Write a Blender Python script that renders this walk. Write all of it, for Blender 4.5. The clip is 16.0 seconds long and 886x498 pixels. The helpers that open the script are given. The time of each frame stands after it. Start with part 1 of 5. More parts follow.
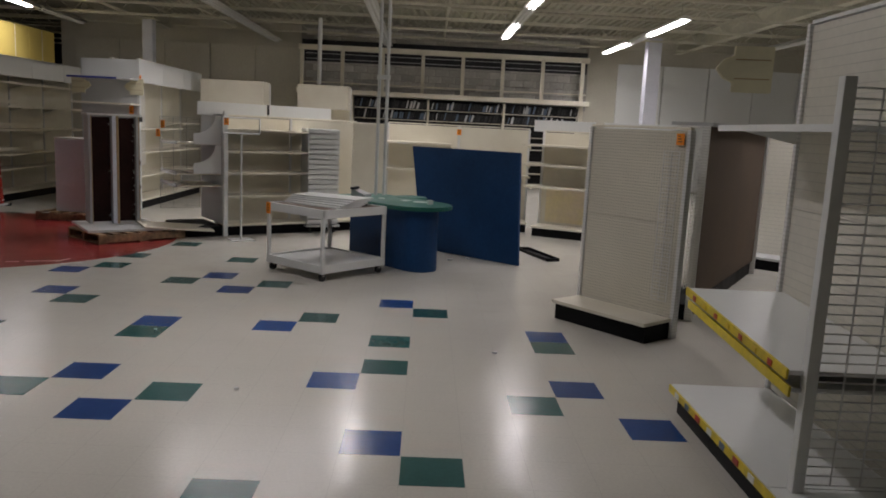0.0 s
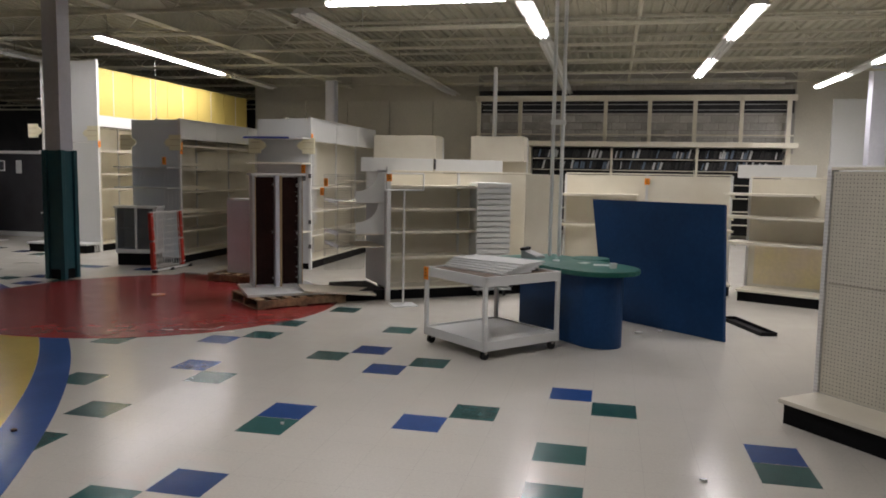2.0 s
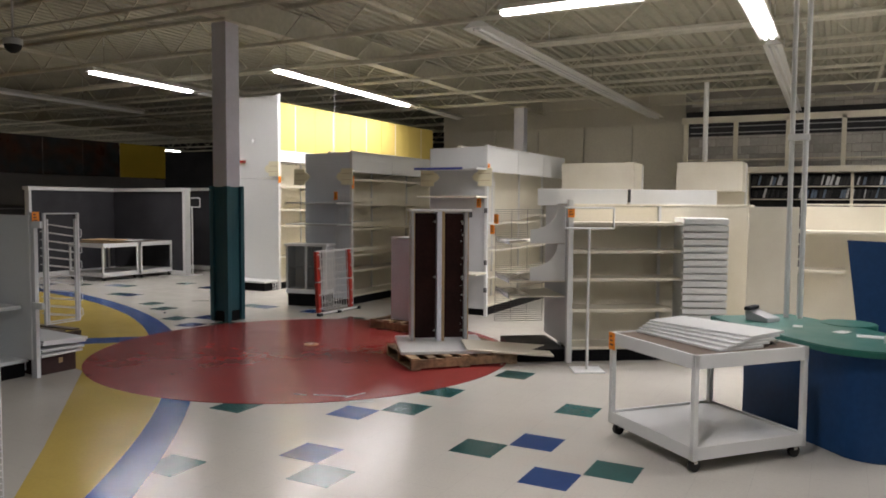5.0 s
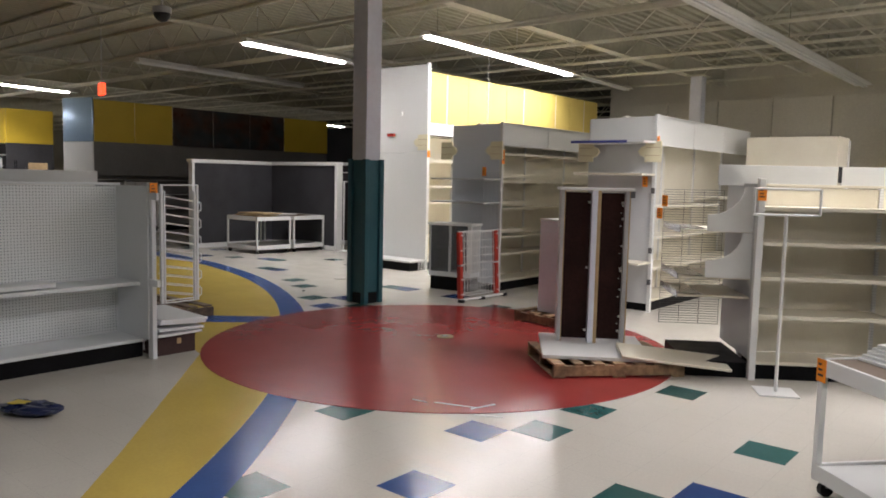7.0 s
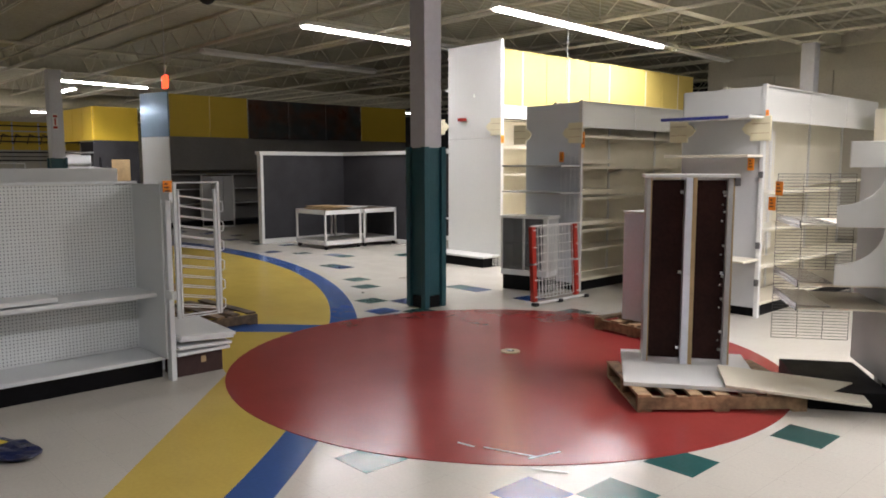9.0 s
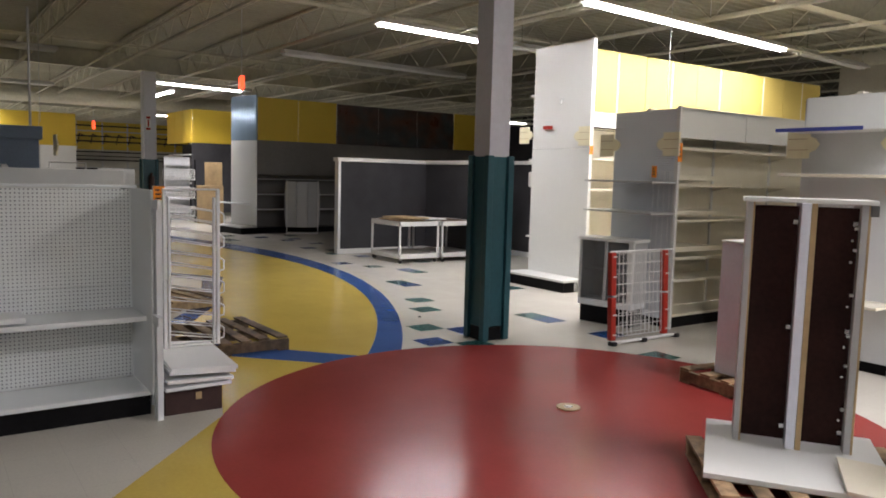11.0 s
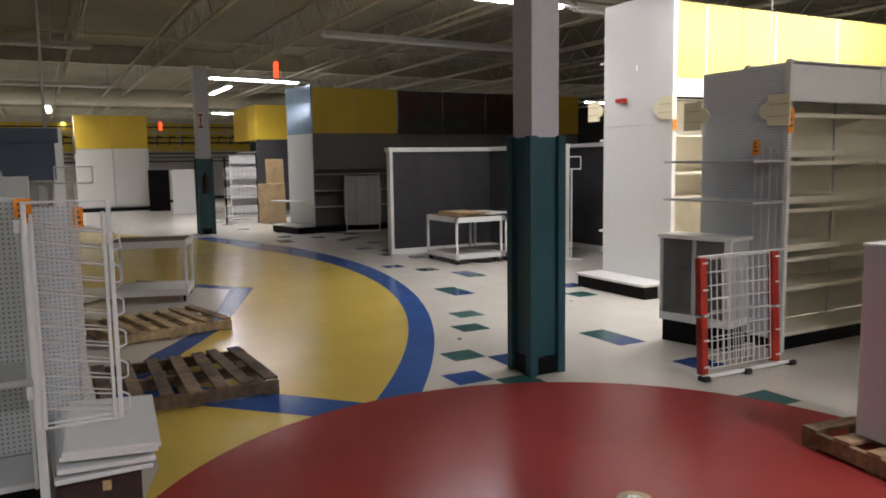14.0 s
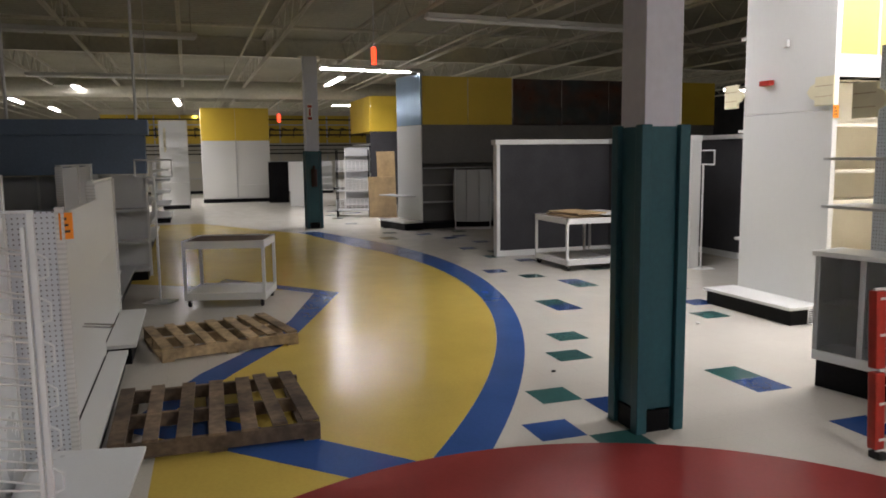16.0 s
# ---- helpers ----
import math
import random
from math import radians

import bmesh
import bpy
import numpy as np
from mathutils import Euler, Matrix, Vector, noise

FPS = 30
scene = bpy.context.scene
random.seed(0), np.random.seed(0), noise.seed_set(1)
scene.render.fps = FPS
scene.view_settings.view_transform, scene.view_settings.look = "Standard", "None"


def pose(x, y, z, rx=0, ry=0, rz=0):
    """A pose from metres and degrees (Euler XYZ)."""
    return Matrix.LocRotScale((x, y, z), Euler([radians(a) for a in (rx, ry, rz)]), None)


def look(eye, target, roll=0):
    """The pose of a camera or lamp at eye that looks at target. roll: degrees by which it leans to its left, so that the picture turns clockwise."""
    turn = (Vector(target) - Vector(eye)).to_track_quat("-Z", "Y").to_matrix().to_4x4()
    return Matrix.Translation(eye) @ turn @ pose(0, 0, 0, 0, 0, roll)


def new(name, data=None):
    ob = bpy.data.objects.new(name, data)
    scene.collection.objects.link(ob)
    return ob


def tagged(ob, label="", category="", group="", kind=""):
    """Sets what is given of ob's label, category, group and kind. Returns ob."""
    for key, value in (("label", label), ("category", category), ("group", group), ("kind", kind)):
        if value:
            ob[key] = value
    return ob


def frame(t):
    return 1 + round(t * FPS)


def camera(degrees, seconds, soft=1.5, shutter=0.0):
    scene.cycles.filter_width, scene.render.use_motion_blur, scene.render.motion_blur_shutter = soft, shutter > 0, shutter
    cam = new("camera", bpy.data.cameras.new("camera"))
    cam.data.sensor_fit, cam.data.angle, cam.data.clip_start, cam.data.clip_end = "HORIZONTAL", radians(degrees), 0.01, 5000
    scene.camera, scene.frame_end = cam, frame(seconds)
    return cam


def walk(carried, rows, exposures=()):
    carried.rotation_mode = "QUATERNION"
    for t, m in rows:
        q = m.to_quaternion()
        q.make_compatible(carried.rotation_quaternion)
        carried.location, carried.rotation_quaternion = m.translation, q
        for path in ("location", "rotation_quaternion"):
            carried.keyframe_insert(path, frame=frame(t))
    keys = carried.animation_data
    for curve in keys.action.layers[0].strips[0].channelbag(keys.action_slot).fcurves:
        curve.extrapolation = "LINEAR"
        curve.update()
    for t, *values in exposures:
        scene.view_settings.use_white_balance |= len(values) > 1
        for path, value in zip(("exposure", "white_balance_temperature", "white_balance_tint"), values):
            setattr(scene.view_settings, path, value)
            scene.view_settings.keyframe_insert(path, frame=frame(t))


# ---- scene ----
cam = camera(60.9, 16.0, soft=1.8)
PATH = [
    (0, (0.065, -0.199, 1.588), (0.118, 1.776, 1.273), 2.8),
    (0.5, (0.055, 0.096, 1.592), (0.045, 2.078, 1.323), 1.5),
    (1, (0.021, 0.399, 1.593), (-0.084, 2.38, 1.335), -0.7),
    (1.5, (0.059, 0.696, 1.6), (-0.228, 2.661, 1.363), 0.2),
    (2, (0.083, 0.981, 1.597), (-0.349, 2.924, 1.4), 1.0),
    (2.5, (0.048, 1.318, 1.603), (-0.444, 3.249, 1.435), -0.7),
    (3, (-0.009, 1.572, 1.605), (-0.641, 3.463, 1.451), 0.2),
    (3.5, (-0.02, 1.829, 1.617), (-0.804, 3.662, 1.468), 1.3),
    (3.7, (-0.075, 1.965, 1.611), (-0.87, 3.794, 1.467), 1.0),
    (5.8, (-0.346, 2.953, 1.637), (-1.398, 4.649, 1.506), 0.2),
    (6, (-0.433, 3.067, 1.614), (-1.52, 4.74, 1.469), 0.1),
    (6.5, (-0.538, 3.354, 1.604), (-1.741, 4.943, 1.432), 1.1),
    (7, (-0.64, 3.605, 1.612), (-1.921, 5.13, 1.429), 1.3),
    (7.5, (-0.805, 3.828, 1.618), (-2.091, 5.351, 1.451), 0.2),
    (8, (-0.907, 4.109, 1.625), (-2.275, 5.557, 1.447), 0.6),
    (8.5, (-1.004, 4.355, 1.638), (-2.433, 5.742, 1.451), 1.6),
    (9, (-1.162, 4.603, 1.637), (-2.616, 5.959, 1.417), -0.1),
    (9.5, (-1.297, 4.88, 1.622), (-2.822, 6.16, 1.424), 0.5),
    (10, (-1.407, 5.132, 1.621), (-3.007, 6.316, 1.422), 2.2),
    (12.3, (-2.192, 6.306, 1.693), (-3.861, 7.39, 1.493), 0.3),
    (12.5, (-2.255, 6.379, 1.672), (-3.941, 7.436, 1.466), 0.3),
    (13, (-2.409, 6.611, 1.689), (-4.147, 7.579, 1.48), 1.0),
    (13.5, (-2.618, 6.832, 1.663), (-4.357, 7.793, 1.431), 0.7),
    (14, (-2.84, 7.008, 1.66), (-4.593, 7.943, 1.432), -0.9),
    (14.5, (-3.051, 7.265, 1.664), (-4.87, 8.072, 1.456), -0.1),
    (15, (-3.259, 7.458, 1.659), (-5.094, 8.22, 1.436), 0.4),
    (15.5, (-3.519, 7.608, 1.656), (-5.369, 8.333, 1.435), -1.1),
    (16, (-3.755, 7.784, 1.681), (-5.637, 8.414, 1.437), -0.7),
]
walk(cam, [(t, look(eye, target, roll)) for t, eye, target, roll in PATH], [(0.0, -0.3), (1.5, -0.3), (2.0, -0.03), (2.5, 0.43), (3.5, 0.6), (5.8, 0.4), (6.2, 0.42), (7.0, 0.73), (9.0, 0.93), (12.5, 0.93), (14.0, 0.69), (16.0, 0.68)])

# ---- world ----
world = bpy.data.worlds.new("world")
world.use_nodes = True
scene.world = world
world.node_tree.nodes["Background"].inputs[0].default_value = (0.02, 0.02, 0.022, 1)
world.node_tree.nodes["Background"].inputs[1].default_value = 0.1
TUBE, STRIP_WATTS = 22.0, 19.0   # glow of a tube, watts thrown down per metre of lit strip
TUBE_COLOR = (1.0, 0.95, 0.985)


# ---- materials ----
def material(name, color, rough=0.5, metal=0.0, vary=0.12, grain=30.0, stain=1.2, bump=0.0, tint=None, coat=0.0, random=0.0, spread=0.09, detail=5, gloss=0.5, wave=0.0, tiled=0.0):
    """Base colour with grain and larger stains; tint is the colour of the stains."""
    m = bpy.data.materials.new(name)
    m.use_nodes = True
    n, l = m.node_tree.nodes, m.node_tree.links
    b = n["Principled BSDF"]
    tc = n.new("ShaderNodeTexCoord")
    fine = n.new("ShaderNodeTexNoise")
    fine.inputs["Scale"].default_value, fine.inputs["Detail"].default_value = grain, 6
    big = n.new("ShaderNodeTexNoise")
    big.inputs["Scale"].default_value, big.inputs["Detail"].default_value, big.inputs["Roughness"].default_value = stain, detail, 0.55
    for t in (fine, big):
        l.new(tc.outputs["Object"], t.inputs["Vector"])
    ramp = n.new("ShaderNodeValToRGB")
    dark = tint or tuple(c * (1 - vary * 2.2) for c in color)
    ramp.color_ramp.elements[0].position, ramp.color_ramp.elements[1].position = 0.32, 0.6
    ramp.color_ramp.elements[0].color, ramp.color_ramp.elements[1].color = (*dark, 1), (*color, 1)
    l.new(big.outputs["Fac"], ramp.inputs["Fac"])
    scale = n.new("ShaderNodeMapRange")
    scale.inputs["From Min"].default_value, scale.inputs["From Max"].default_value = 0.3, 0.7
    scale.inputs["To Min"].default_value, scale.inputs["To Max"].default_value = 1 - vary, 1 + vary * 0.5
    l.new(fine.outputs["Fac"], scale.inputs["Value"])
    mix = n.new("ShaderNodeMix")
    mix.data_type, mix.blend_type = "RGBA", "MULTIPLY"
    mix.inputs["Factor"].default_value = 1
    l.new(ramp.outputs["Color"], mix.inputs[6])
    l.new(scale.outputs["Result"], mix.inputs[7])
    out = mix.outputs[2]
    if random:
        info = n.new("ShaderNodeObjectInfo")
        mr = n.new("ShaderNodeMapRange")
        mr.inputs["To Min"].default_value, mr.inputs["To Max"].default_value = 1 - random, 1 + random * 0.4
        l.new(info.outputs["Random"], mr.inputs["Value"])
        mix2 = n.new("ShaderNodeMix")
        mix2.data_type, mix2.blend_type = "RGBA", "MULTIPLY"
        mix2.inputs["Factor"].default_value = 1
        l.new(out, mix2.inputs[6])
        l.new(mr.outputs["Result"], mix2.inputs[7])
        out = mix2.outputs[2]
    l.new(out, b.inputs["Base Color"])
    rr = n.new("ShaderNodeMapRange")
    rr.inputs["From Min"].default_value, rr.inputs["From Max"].default_value = 0.3, 0.7
    rr.inputs["To Min"].default_value, rr.inputs["To Max"].default_value = max(0.03, rough - spread), min(1, rough + spread)
    l.new(big.outputs["Fac"], rr.inputs["Value"])
    l.new(rr.outputs["Result"], b.inputs["Roughness"])
    b.inputs["Metallic"].default_value = metal
    b.inputs["Specular IOR Level"].default_value = gloss
    b.inputs["Coat Weight"].default_value = coat
    b.inputs["Coat Roughness"].default_value = 0.12
    if wave:
        soft = n.new("ShaderNodeTexNoise")
        soft.inputs["Scale"].default_value, soft.inputs["Detail"].default_value = 7, 2
        l.new(tc.outputs["Object"], soft.inputs["Vector"])
        bp = n.new("ShaderNodeBump")
        bp.inputs["Strength"].default_value, bp.inputs["Distance"].default_value = wave, 0.02
        l.new(soft.outputs["Fac"], bp.inputs["Height"])
        l.new(bp.outputs["Normal"], b.inputs["Normal"])
    if tiled:
        # each tile lies at its own slight slant, under a brushed, dull-patched wax
        sep = n.new("ShaderNodeSeparateXYZ")
        l.new(tc.outputs["Object"], sep.inputs[0])
        cell = n.new("ShaderNodeCombineXYZ")
        for k, start in ((0, 0.0), (1, TILE_Y)):
            l.new(math_node(n, l, "FLOOR", math_node(n, l, "DIVIDE", math_node(n, l, "SUBTRACT", sep.outputs[k], start), TILE)), cell.inputs[k])
        white = n.new("ShaderNodeTexWhiteNoise")
        white.noise_dimensions = "2D"
        l.new(cell.outputs[0], white.inputs["Vector"])
        ripple = n.new("ShaderNodeTexNoise")
        ripple.inputs["Scale"].default_value, ripple.inputs["Detail"].default_value = 16, 4
        l.new(tc.outputs["Object"], ripple.inputs["Vector"])
        normal = n.new("ShaderNodeNewGeometry").outputs["Normal"]
        for source, amount in ((white.outputs["Color"], tiled), (ripple.outputs["Color"], tiled * 1.6)):
            off = n.new("ShaderNodeVectorMath")
            off.operation = "MULTIPLY_ADD"
            l.new(source, off.inputs[0])
            off.inputs[1].default_value = (amount, amount, 0)
            off.inputs[2].default_value = (-amount / 2, -amount / 2, 0)
            total = n.new("ShaderNodeVectorMath")
            l.new(normal, total.inputs[0])
            l.new(off.outputs[0], total.inputs[1])
            normal = total.outputs[0]
        unit = n.new("ShaderNodeVectorMath")
        unit.operation = "NORMALIZE"
        l.new(normal, unit.inputs[0])
        l.new(unit.outputs[0], b.inputs["Normal"])
        dull = n.new("ShaderNodeTexNoise")
        dull.inputs["Scale"].default_value, dull.inputs["Detail"].default_value, dull.inputs["Roughness"].default_value = 3.2, 8, 0.7
        l.new(tc.outputs["Object"], dull.inputs["Vector"])
        rr.inputs["From Min"].default_value, rr.inputs["From Max"].default_value = 0.36, 0.66
        l.new(dull.outputs["Fac"], rr.inputs["Value"])
    if bump:
        bp = n.new("ShaderNodeBump")
        bp.inputs["Strength"].default_value, bp.inputs["Distance"].default_value = bump, 0.004
        l.new(fine.outputs["Fac"], bp.inputs["Height"])
        l.new(bp.outputs["Normal"], b.inputs["Normal"])
    return m


def math_node(n, l, op, a, b=None):
    q = n.new("ShaderNodeMath")
    q.operation = op
    for k, v in enumerate((a, b)):
        if v is None:
            continue
        if isinstance(v, (int, float)):
            q.inputs[k].default_value = v
        else:
            l.new(v, q.inputs[k])
    return q.outputs[0]


def overlay(m, build, color):
    """Mix a second colour into a material by a mask that build() makes from the object's coordinates."""
    n, l = m.node_tree.nodes, m.node_tree.links
    b = n["Principled BSDF"]
    tc = n.new("ShaderNodeTexCoord")
    sep = n.new("ShaderNodeSeparateXYZ")
    l.new(tc.outputs["Object"], sep.inputs[0])
    mask = build(n, l, sep.outputs)
    mix = n.new("ShaderNodeMix")
    mix.data_type = "RGBA"
    l.new(mask, mix.inputs["Factor"])
    l.new(b.inputs["Base Color"].links[0].from_socket, mix.inputs[6])
    mix.inputs[7].default_value = (*color, 1)
    l.new(mix.outputs[2], b.inputs["Base Color"])
    return m


def holes(pitch, radius, axes=(0, 2)):
    def build(n, l, xyz):
        parts = []
        for axis in axes:
            f = math_node(n, l, "FRACT", math_node(n, l, "DIVIDE", xyz[axis], pitch))
            f = math_node(n, l, "SUBTRACT", f, 0.5)
            parts.append(math_node(n, l, "MULTIPLY", f, f))
        return math_node(n, l, "LESS_THAN", math_node(n, l, "ADD", *parts), radius * radius)
    return build


def holes_x(pitch, radius):
    return holes(pitch, radius, (1, 2))


def stripes(axis, pitch, share):
    def build(n, l, xyz):
        f = math_node(n, l, "FRACT", math_node(n, l, "DIVIDE", xyz[axis], pitch))
        return math_node(n, l, "LESS_THAN", f, share)
    return build


TILE = 0.3052
TILE_Y = 3.277


def tile_joints(n, l, xyz):
    found = []
    for axis, start in ((0, 0.0), (1, TILE_Y)):
        f = math_node(n, l, "FRACT", math_node(n, l, "DIVIDE", math_node(n, l, "SUBTRACT", xyz[axis], start), TILE))
        f = math_node(n, l, "ABSOLUTE", math_node(n, l, "SUBTRACT", f, 0.5))
        found.append(math_node(n, l, "GREATER_THAN", f, 0.4965))
    return math_node(n, l, "MULTIPLY", math_node(n, l, "MAXIMUM", *found), 0.35)


M_FLOOR = overlay(material("floor_vinyl", (0.55, 0.525, 0.465), 0.21, vary=0.05, grain=60, stain=0.7, tint=(0.52, 0.495, 0.435), spread=0.035, detail=3, gloss=0.24, tiled=0.012), tile_joints, (0.3, 0.28, 0.25))
M_RED = material("red_vinyl", (0.30, 0.042, 0.038), 0.22, vary=0.04, grain=40, stain=1.5, spread=0.03, detail=3, gloss=0.24, tiled=0.012)
M_YELLOW_FLOOR = material("yellow_vinyl", (0.58, 0.43, 0.095), 0.2, vary=0.05, grain=40, stain=0.9, spread=0.04, detail=3, gloss=0.22, tiled=0.014)
M_BLUE_FLOOR = material("blue_vinyl", (0.035, 0.095, 0.30), 0.2, vary=0.06, grain=40, stain=1.5, spread=0.04, detail=3, gloss=0.24, tiled=0.012)
M_BLUE_TILE = material("blue_tile", (0.018, 0.066, 0.24), 0.2, vary=0.08, grain=50, stain=3, random=0.3, spread=0.05, detail=5, gloss=0.24, wave=0.03)
M_GREEN_TILE = material("green_tile", (0.03, 0.11, 0.105), 0.2, vary=0.08, grain=50, stain=3, random=0.3, spread=0.05, detail=5, gloss=0.24, wave=0.03)
M_WHITE = material("white_enamel", (0.72, 0.73, 0.71), 0.3, vary=0.012, grain=18, stain=0.8, tint=(0.712, 0.72, 0.70), spread=0.015)
M_COOL = material("pale_cool_enamel", (0.75, 0.78, 0.79), 0.35, vary=0.02, grain=40, stain=1.6)
M_CREAM = material("cream_enamel", (0.75, 0.71, 0.59), 0.42, vary=0.02, grain=40, stain=1.4, tint=(0.67, 0.62, 0.50))
M_GREY = material("grey_enamel", (0.47, 0.48, 0.48), 0.4, vary=0.02, grain=40, stain=1.4)
M_PALEGREY = material("pale_grey_enamel", (0.56, 0.57, 0.58), 0.4, vary=0.02, grain=40, stain=1.4)
M_DIMGREY = material("dim_grey_board", (0.20, 0.195, 0.185), 0.6, vary=0.08, stain=1.0, gloss=0.25)
M_BEIGE = material("beige_wall", (0.56, 0.53, 0.44), 0.7, vary=0.07, grain=25, stain=0.6)
M_PEG_CREAM = overlay(material("cream_pegboard", (0.68, 0.64, 0.53), 0.5, vary=0.05, stain=1.4), holes(0.0254, 0.17), (0.25, 0.23, 0.18))
M_PEG_X = overlay(material("white_pegboard_side", (0.66, 0.70, 0.745), 0.45, vary=0.02, stain=1.4), holes_x(0.0254, 0.17), (0.2, 0.2, 0.2))
M_SLAT = overlay(material("slotted_panel", (0.68, 0.65, 0.56), 0.5, vary=0.05, stain=1.4), stripes(2, 0.05, 0.1), (0.52, 0.50, 0.43))
M_PEG_COOL = overlay(material("pale_cool_pegboard", (0.75, 0.78, 0.78), 0.45, vary=0.02, stain=1.4), holes(0.0254, 0.2), (0.22, 0.24, 0.26))
M_SLOT = overlay(material("slotted_post", (0.74, 0.74, 0.72), 0.4, vary=0.04, stain=2), stripes(2, 0.025, 0.4), (0.6, 0.6, 0.58))
M_BLACK = material("black_plinth", (0.007, 0.007, 0.008), 0.5, vary=0.2, grain=30, stain=3, gloss=0.1)
M_BROWN = material("brown_board", (0.034, 0.014, 0.012), 0.6, vary=0.2, grain=40, stain=2, gloss=0.12)
M_HARDBOARD = material("brown_hardboard", (0.17, 0.125, 0.09), 0.75, vary=0.1, grain=40, stain=1.2, gloss=0.2)
M_BLUE = material("blue_laminate", (0.010, 0.052, 0.155), 0.5, vary=0.12, grain=30, stain=1.5, gloss=0.25)
M_TEAL = material("teal_laminate", (0.012, 0.14, 0.105), 0.4, vary=0.1, grain=30, stain=2)
M_TEAL_COL = material("teal_paint", (0.022, 0.092, 0.112), 0.4, vary=0.1, grain=30, stain=1.2, gloss=0.35)
M_YELLOW = material("yellow_board", (0.68, 0.48, 0.045), 0.55, vary=0.03, grain=20, stain=0.9, tint=(0.63, 0.44, 0.035))
M_PALEYELLOW = material("faded_yellow_board", (0.60, 0.465, 0.125), 0.6, vary=0.03, grain=20, stain=0.9, tint=(0.57, 0.43, 0.10))
M_STAINED = material("yellowed_panel", (0.80, 0.70, 0.42), 0.6, vary=0.08, grain=20, stain=2.2, tint=(0.78, 0.67, 0.54))
M_CHAR = material("charcoal_board", (0.055, 0.055, 0.06), 0.65, vary=0.15, grain=40, stain=1.2, gloss=0.2)
M_PALE = material("column_paint", (0.60, 0.61, 0.67), 0.5, vary=0.05, grain=20, stain=0.9)
M_WOOD = material("pallet_wood", (0.45, 0.30, 0.165), 0.75, vary=0.35, grain=22, stain=4, bump=0.5, random=0.4)
M_WOOD_LIGHT = material("light_pallet_wood", (0.52, 0.38, 0.21), 0.75, vary=0.3, grain=22, stain=4, bump=0.5, random=0.4)
M_WOOD_OLD = material("old_pallet_wood", (0.25, 0.175, 0.11), 0.8, vary=0.35, grain=22, stain=4, bump=0.5, random=0.4)
M_PLY = material("plywood", (0.50, 0.36, 0.19), 0.6, vary=0.12, grain=14, stain=3)
M_LILAC = material("lilac_laminate", (0.82, 0.86, 0.96), 0.4, vary=0.04, grain=30, stain=1.3)
M_TAG = material("orange_tag", (0.95, 0.30, 0.015), 0.6, vary=0.05)
M_INK = material("black_ink", (0.02, 0.02, 0.02), 0.6, vary=0.05)
M_REDPAINT = material("red_paint", (0.42, 0.025, 0.012), 0.4, vary=0.15, stain=4)
M_WIRE = material("white_wire", (0.72, 0.72, 0.70), 0.35, vary=0.04, stain=5)
M_STEEL = material("chrome_steel", (0.6, 0.6, 0.6), 0.25, metal=1.0, vary=0.05)
M_RUBBER = material("black_rubber", (0.02, 0.02, 0.02), 0.6, vary=0.1, gloss=0.3)
M_DECK = material("ceiling_paint", (0.42, 0.405, 0.315), 0.7, vary=0.1, grain=12, stain=0.5)
M_JOIST = material("joist_paint", (0.57, 0.55, 0.44), 0.6, vary=0.1, grain=12, stain=0.6)
M_FIXTURE = material("fixture_enamel", (0.66, 0.66, 0.62), 0.4, vary=0.05, stain=1.5)
M_BRICK = material("grey_block", (0.62, 0.60, 0.56), 0.85, vary=0.12, grain=25, stain=2, bump=0.4, random=0.25)
M_MORTAR = material("mortar", (0.36, 0.34, 0.31), 0.9, vary=0.1, grain=40)
# dark parts, and the shade painted onto the northwest wall
M_DARK = material("dark_paint_and_shade", (0.03, 0.03, 0.032), 0.7, vary=0.2, stain=1.0, gloss=0.15)
M_SLATE = material("slate_blue_paint", (0.13, 0.18, 0.26), 0.6, vary=0.08, stain=0.7)
M_MURAL = material("mural_print", (0.055, 0.062, 0.060), 0.35, vary=0.3, grain=3, stain=1.4, tint=(0.10, 0.042, 0.022), gloss=0.3)
M_MIRROR = material("blue_mirror", (0.40, 0.56, 0.74), 0.12, metal=0.35, vary=0.05)
M_YELLOWTAPE = material("yellow_strip", (0.72, 0.55, 0.03), 0.45, vary=0.12, stain=8)
M_CARD = material("brown_carton", (0.06, 0.035, 0.032), 0.7, vary=0.12, stain=3, gloss=0.2)
M_BLUESHELF = material("blue_edge", (0.05, 0.07, 0.30), 0.45, vary=0.1)
M_BAG = material("blue_film", (0.012, 0.02, 0.075), 0.3, vary=0.2, grain=20, stain=9)
M_FLAG = material("aged_cream_plastic", (0.78, 0.73, 0.52), 0.5, vary=0.03, stain=5)
M_DARKWIRE = material("dark_wire", (0.10, 0.10, 0.10), 0.45, vary=0.05, stain=5)
M_GREENCLOTH = material("green_cloth", (0.10, 0.36, 0.03), 0.8, vary=0.2, stain=6)


def emitter(name, color, strength):
    m = bpy.data.materials.new(name)
    m.use_nodes = True
    b = m.node_tree.nodes["Principled BSDF"]
    b.inputs["Base Color"].default_value = (*color, 1)
    b.inputs["Emission Color"].default_value = (*color, 1)
    b.inputs["Emission Strength"].default_value = strength
    return m


M_TUBE = emitter("lit_tube", TUBE_COLOR, TUBE)
M_EXIT = emitter("exit_glow", (1.0, 0.06, 0.02), 1.6)


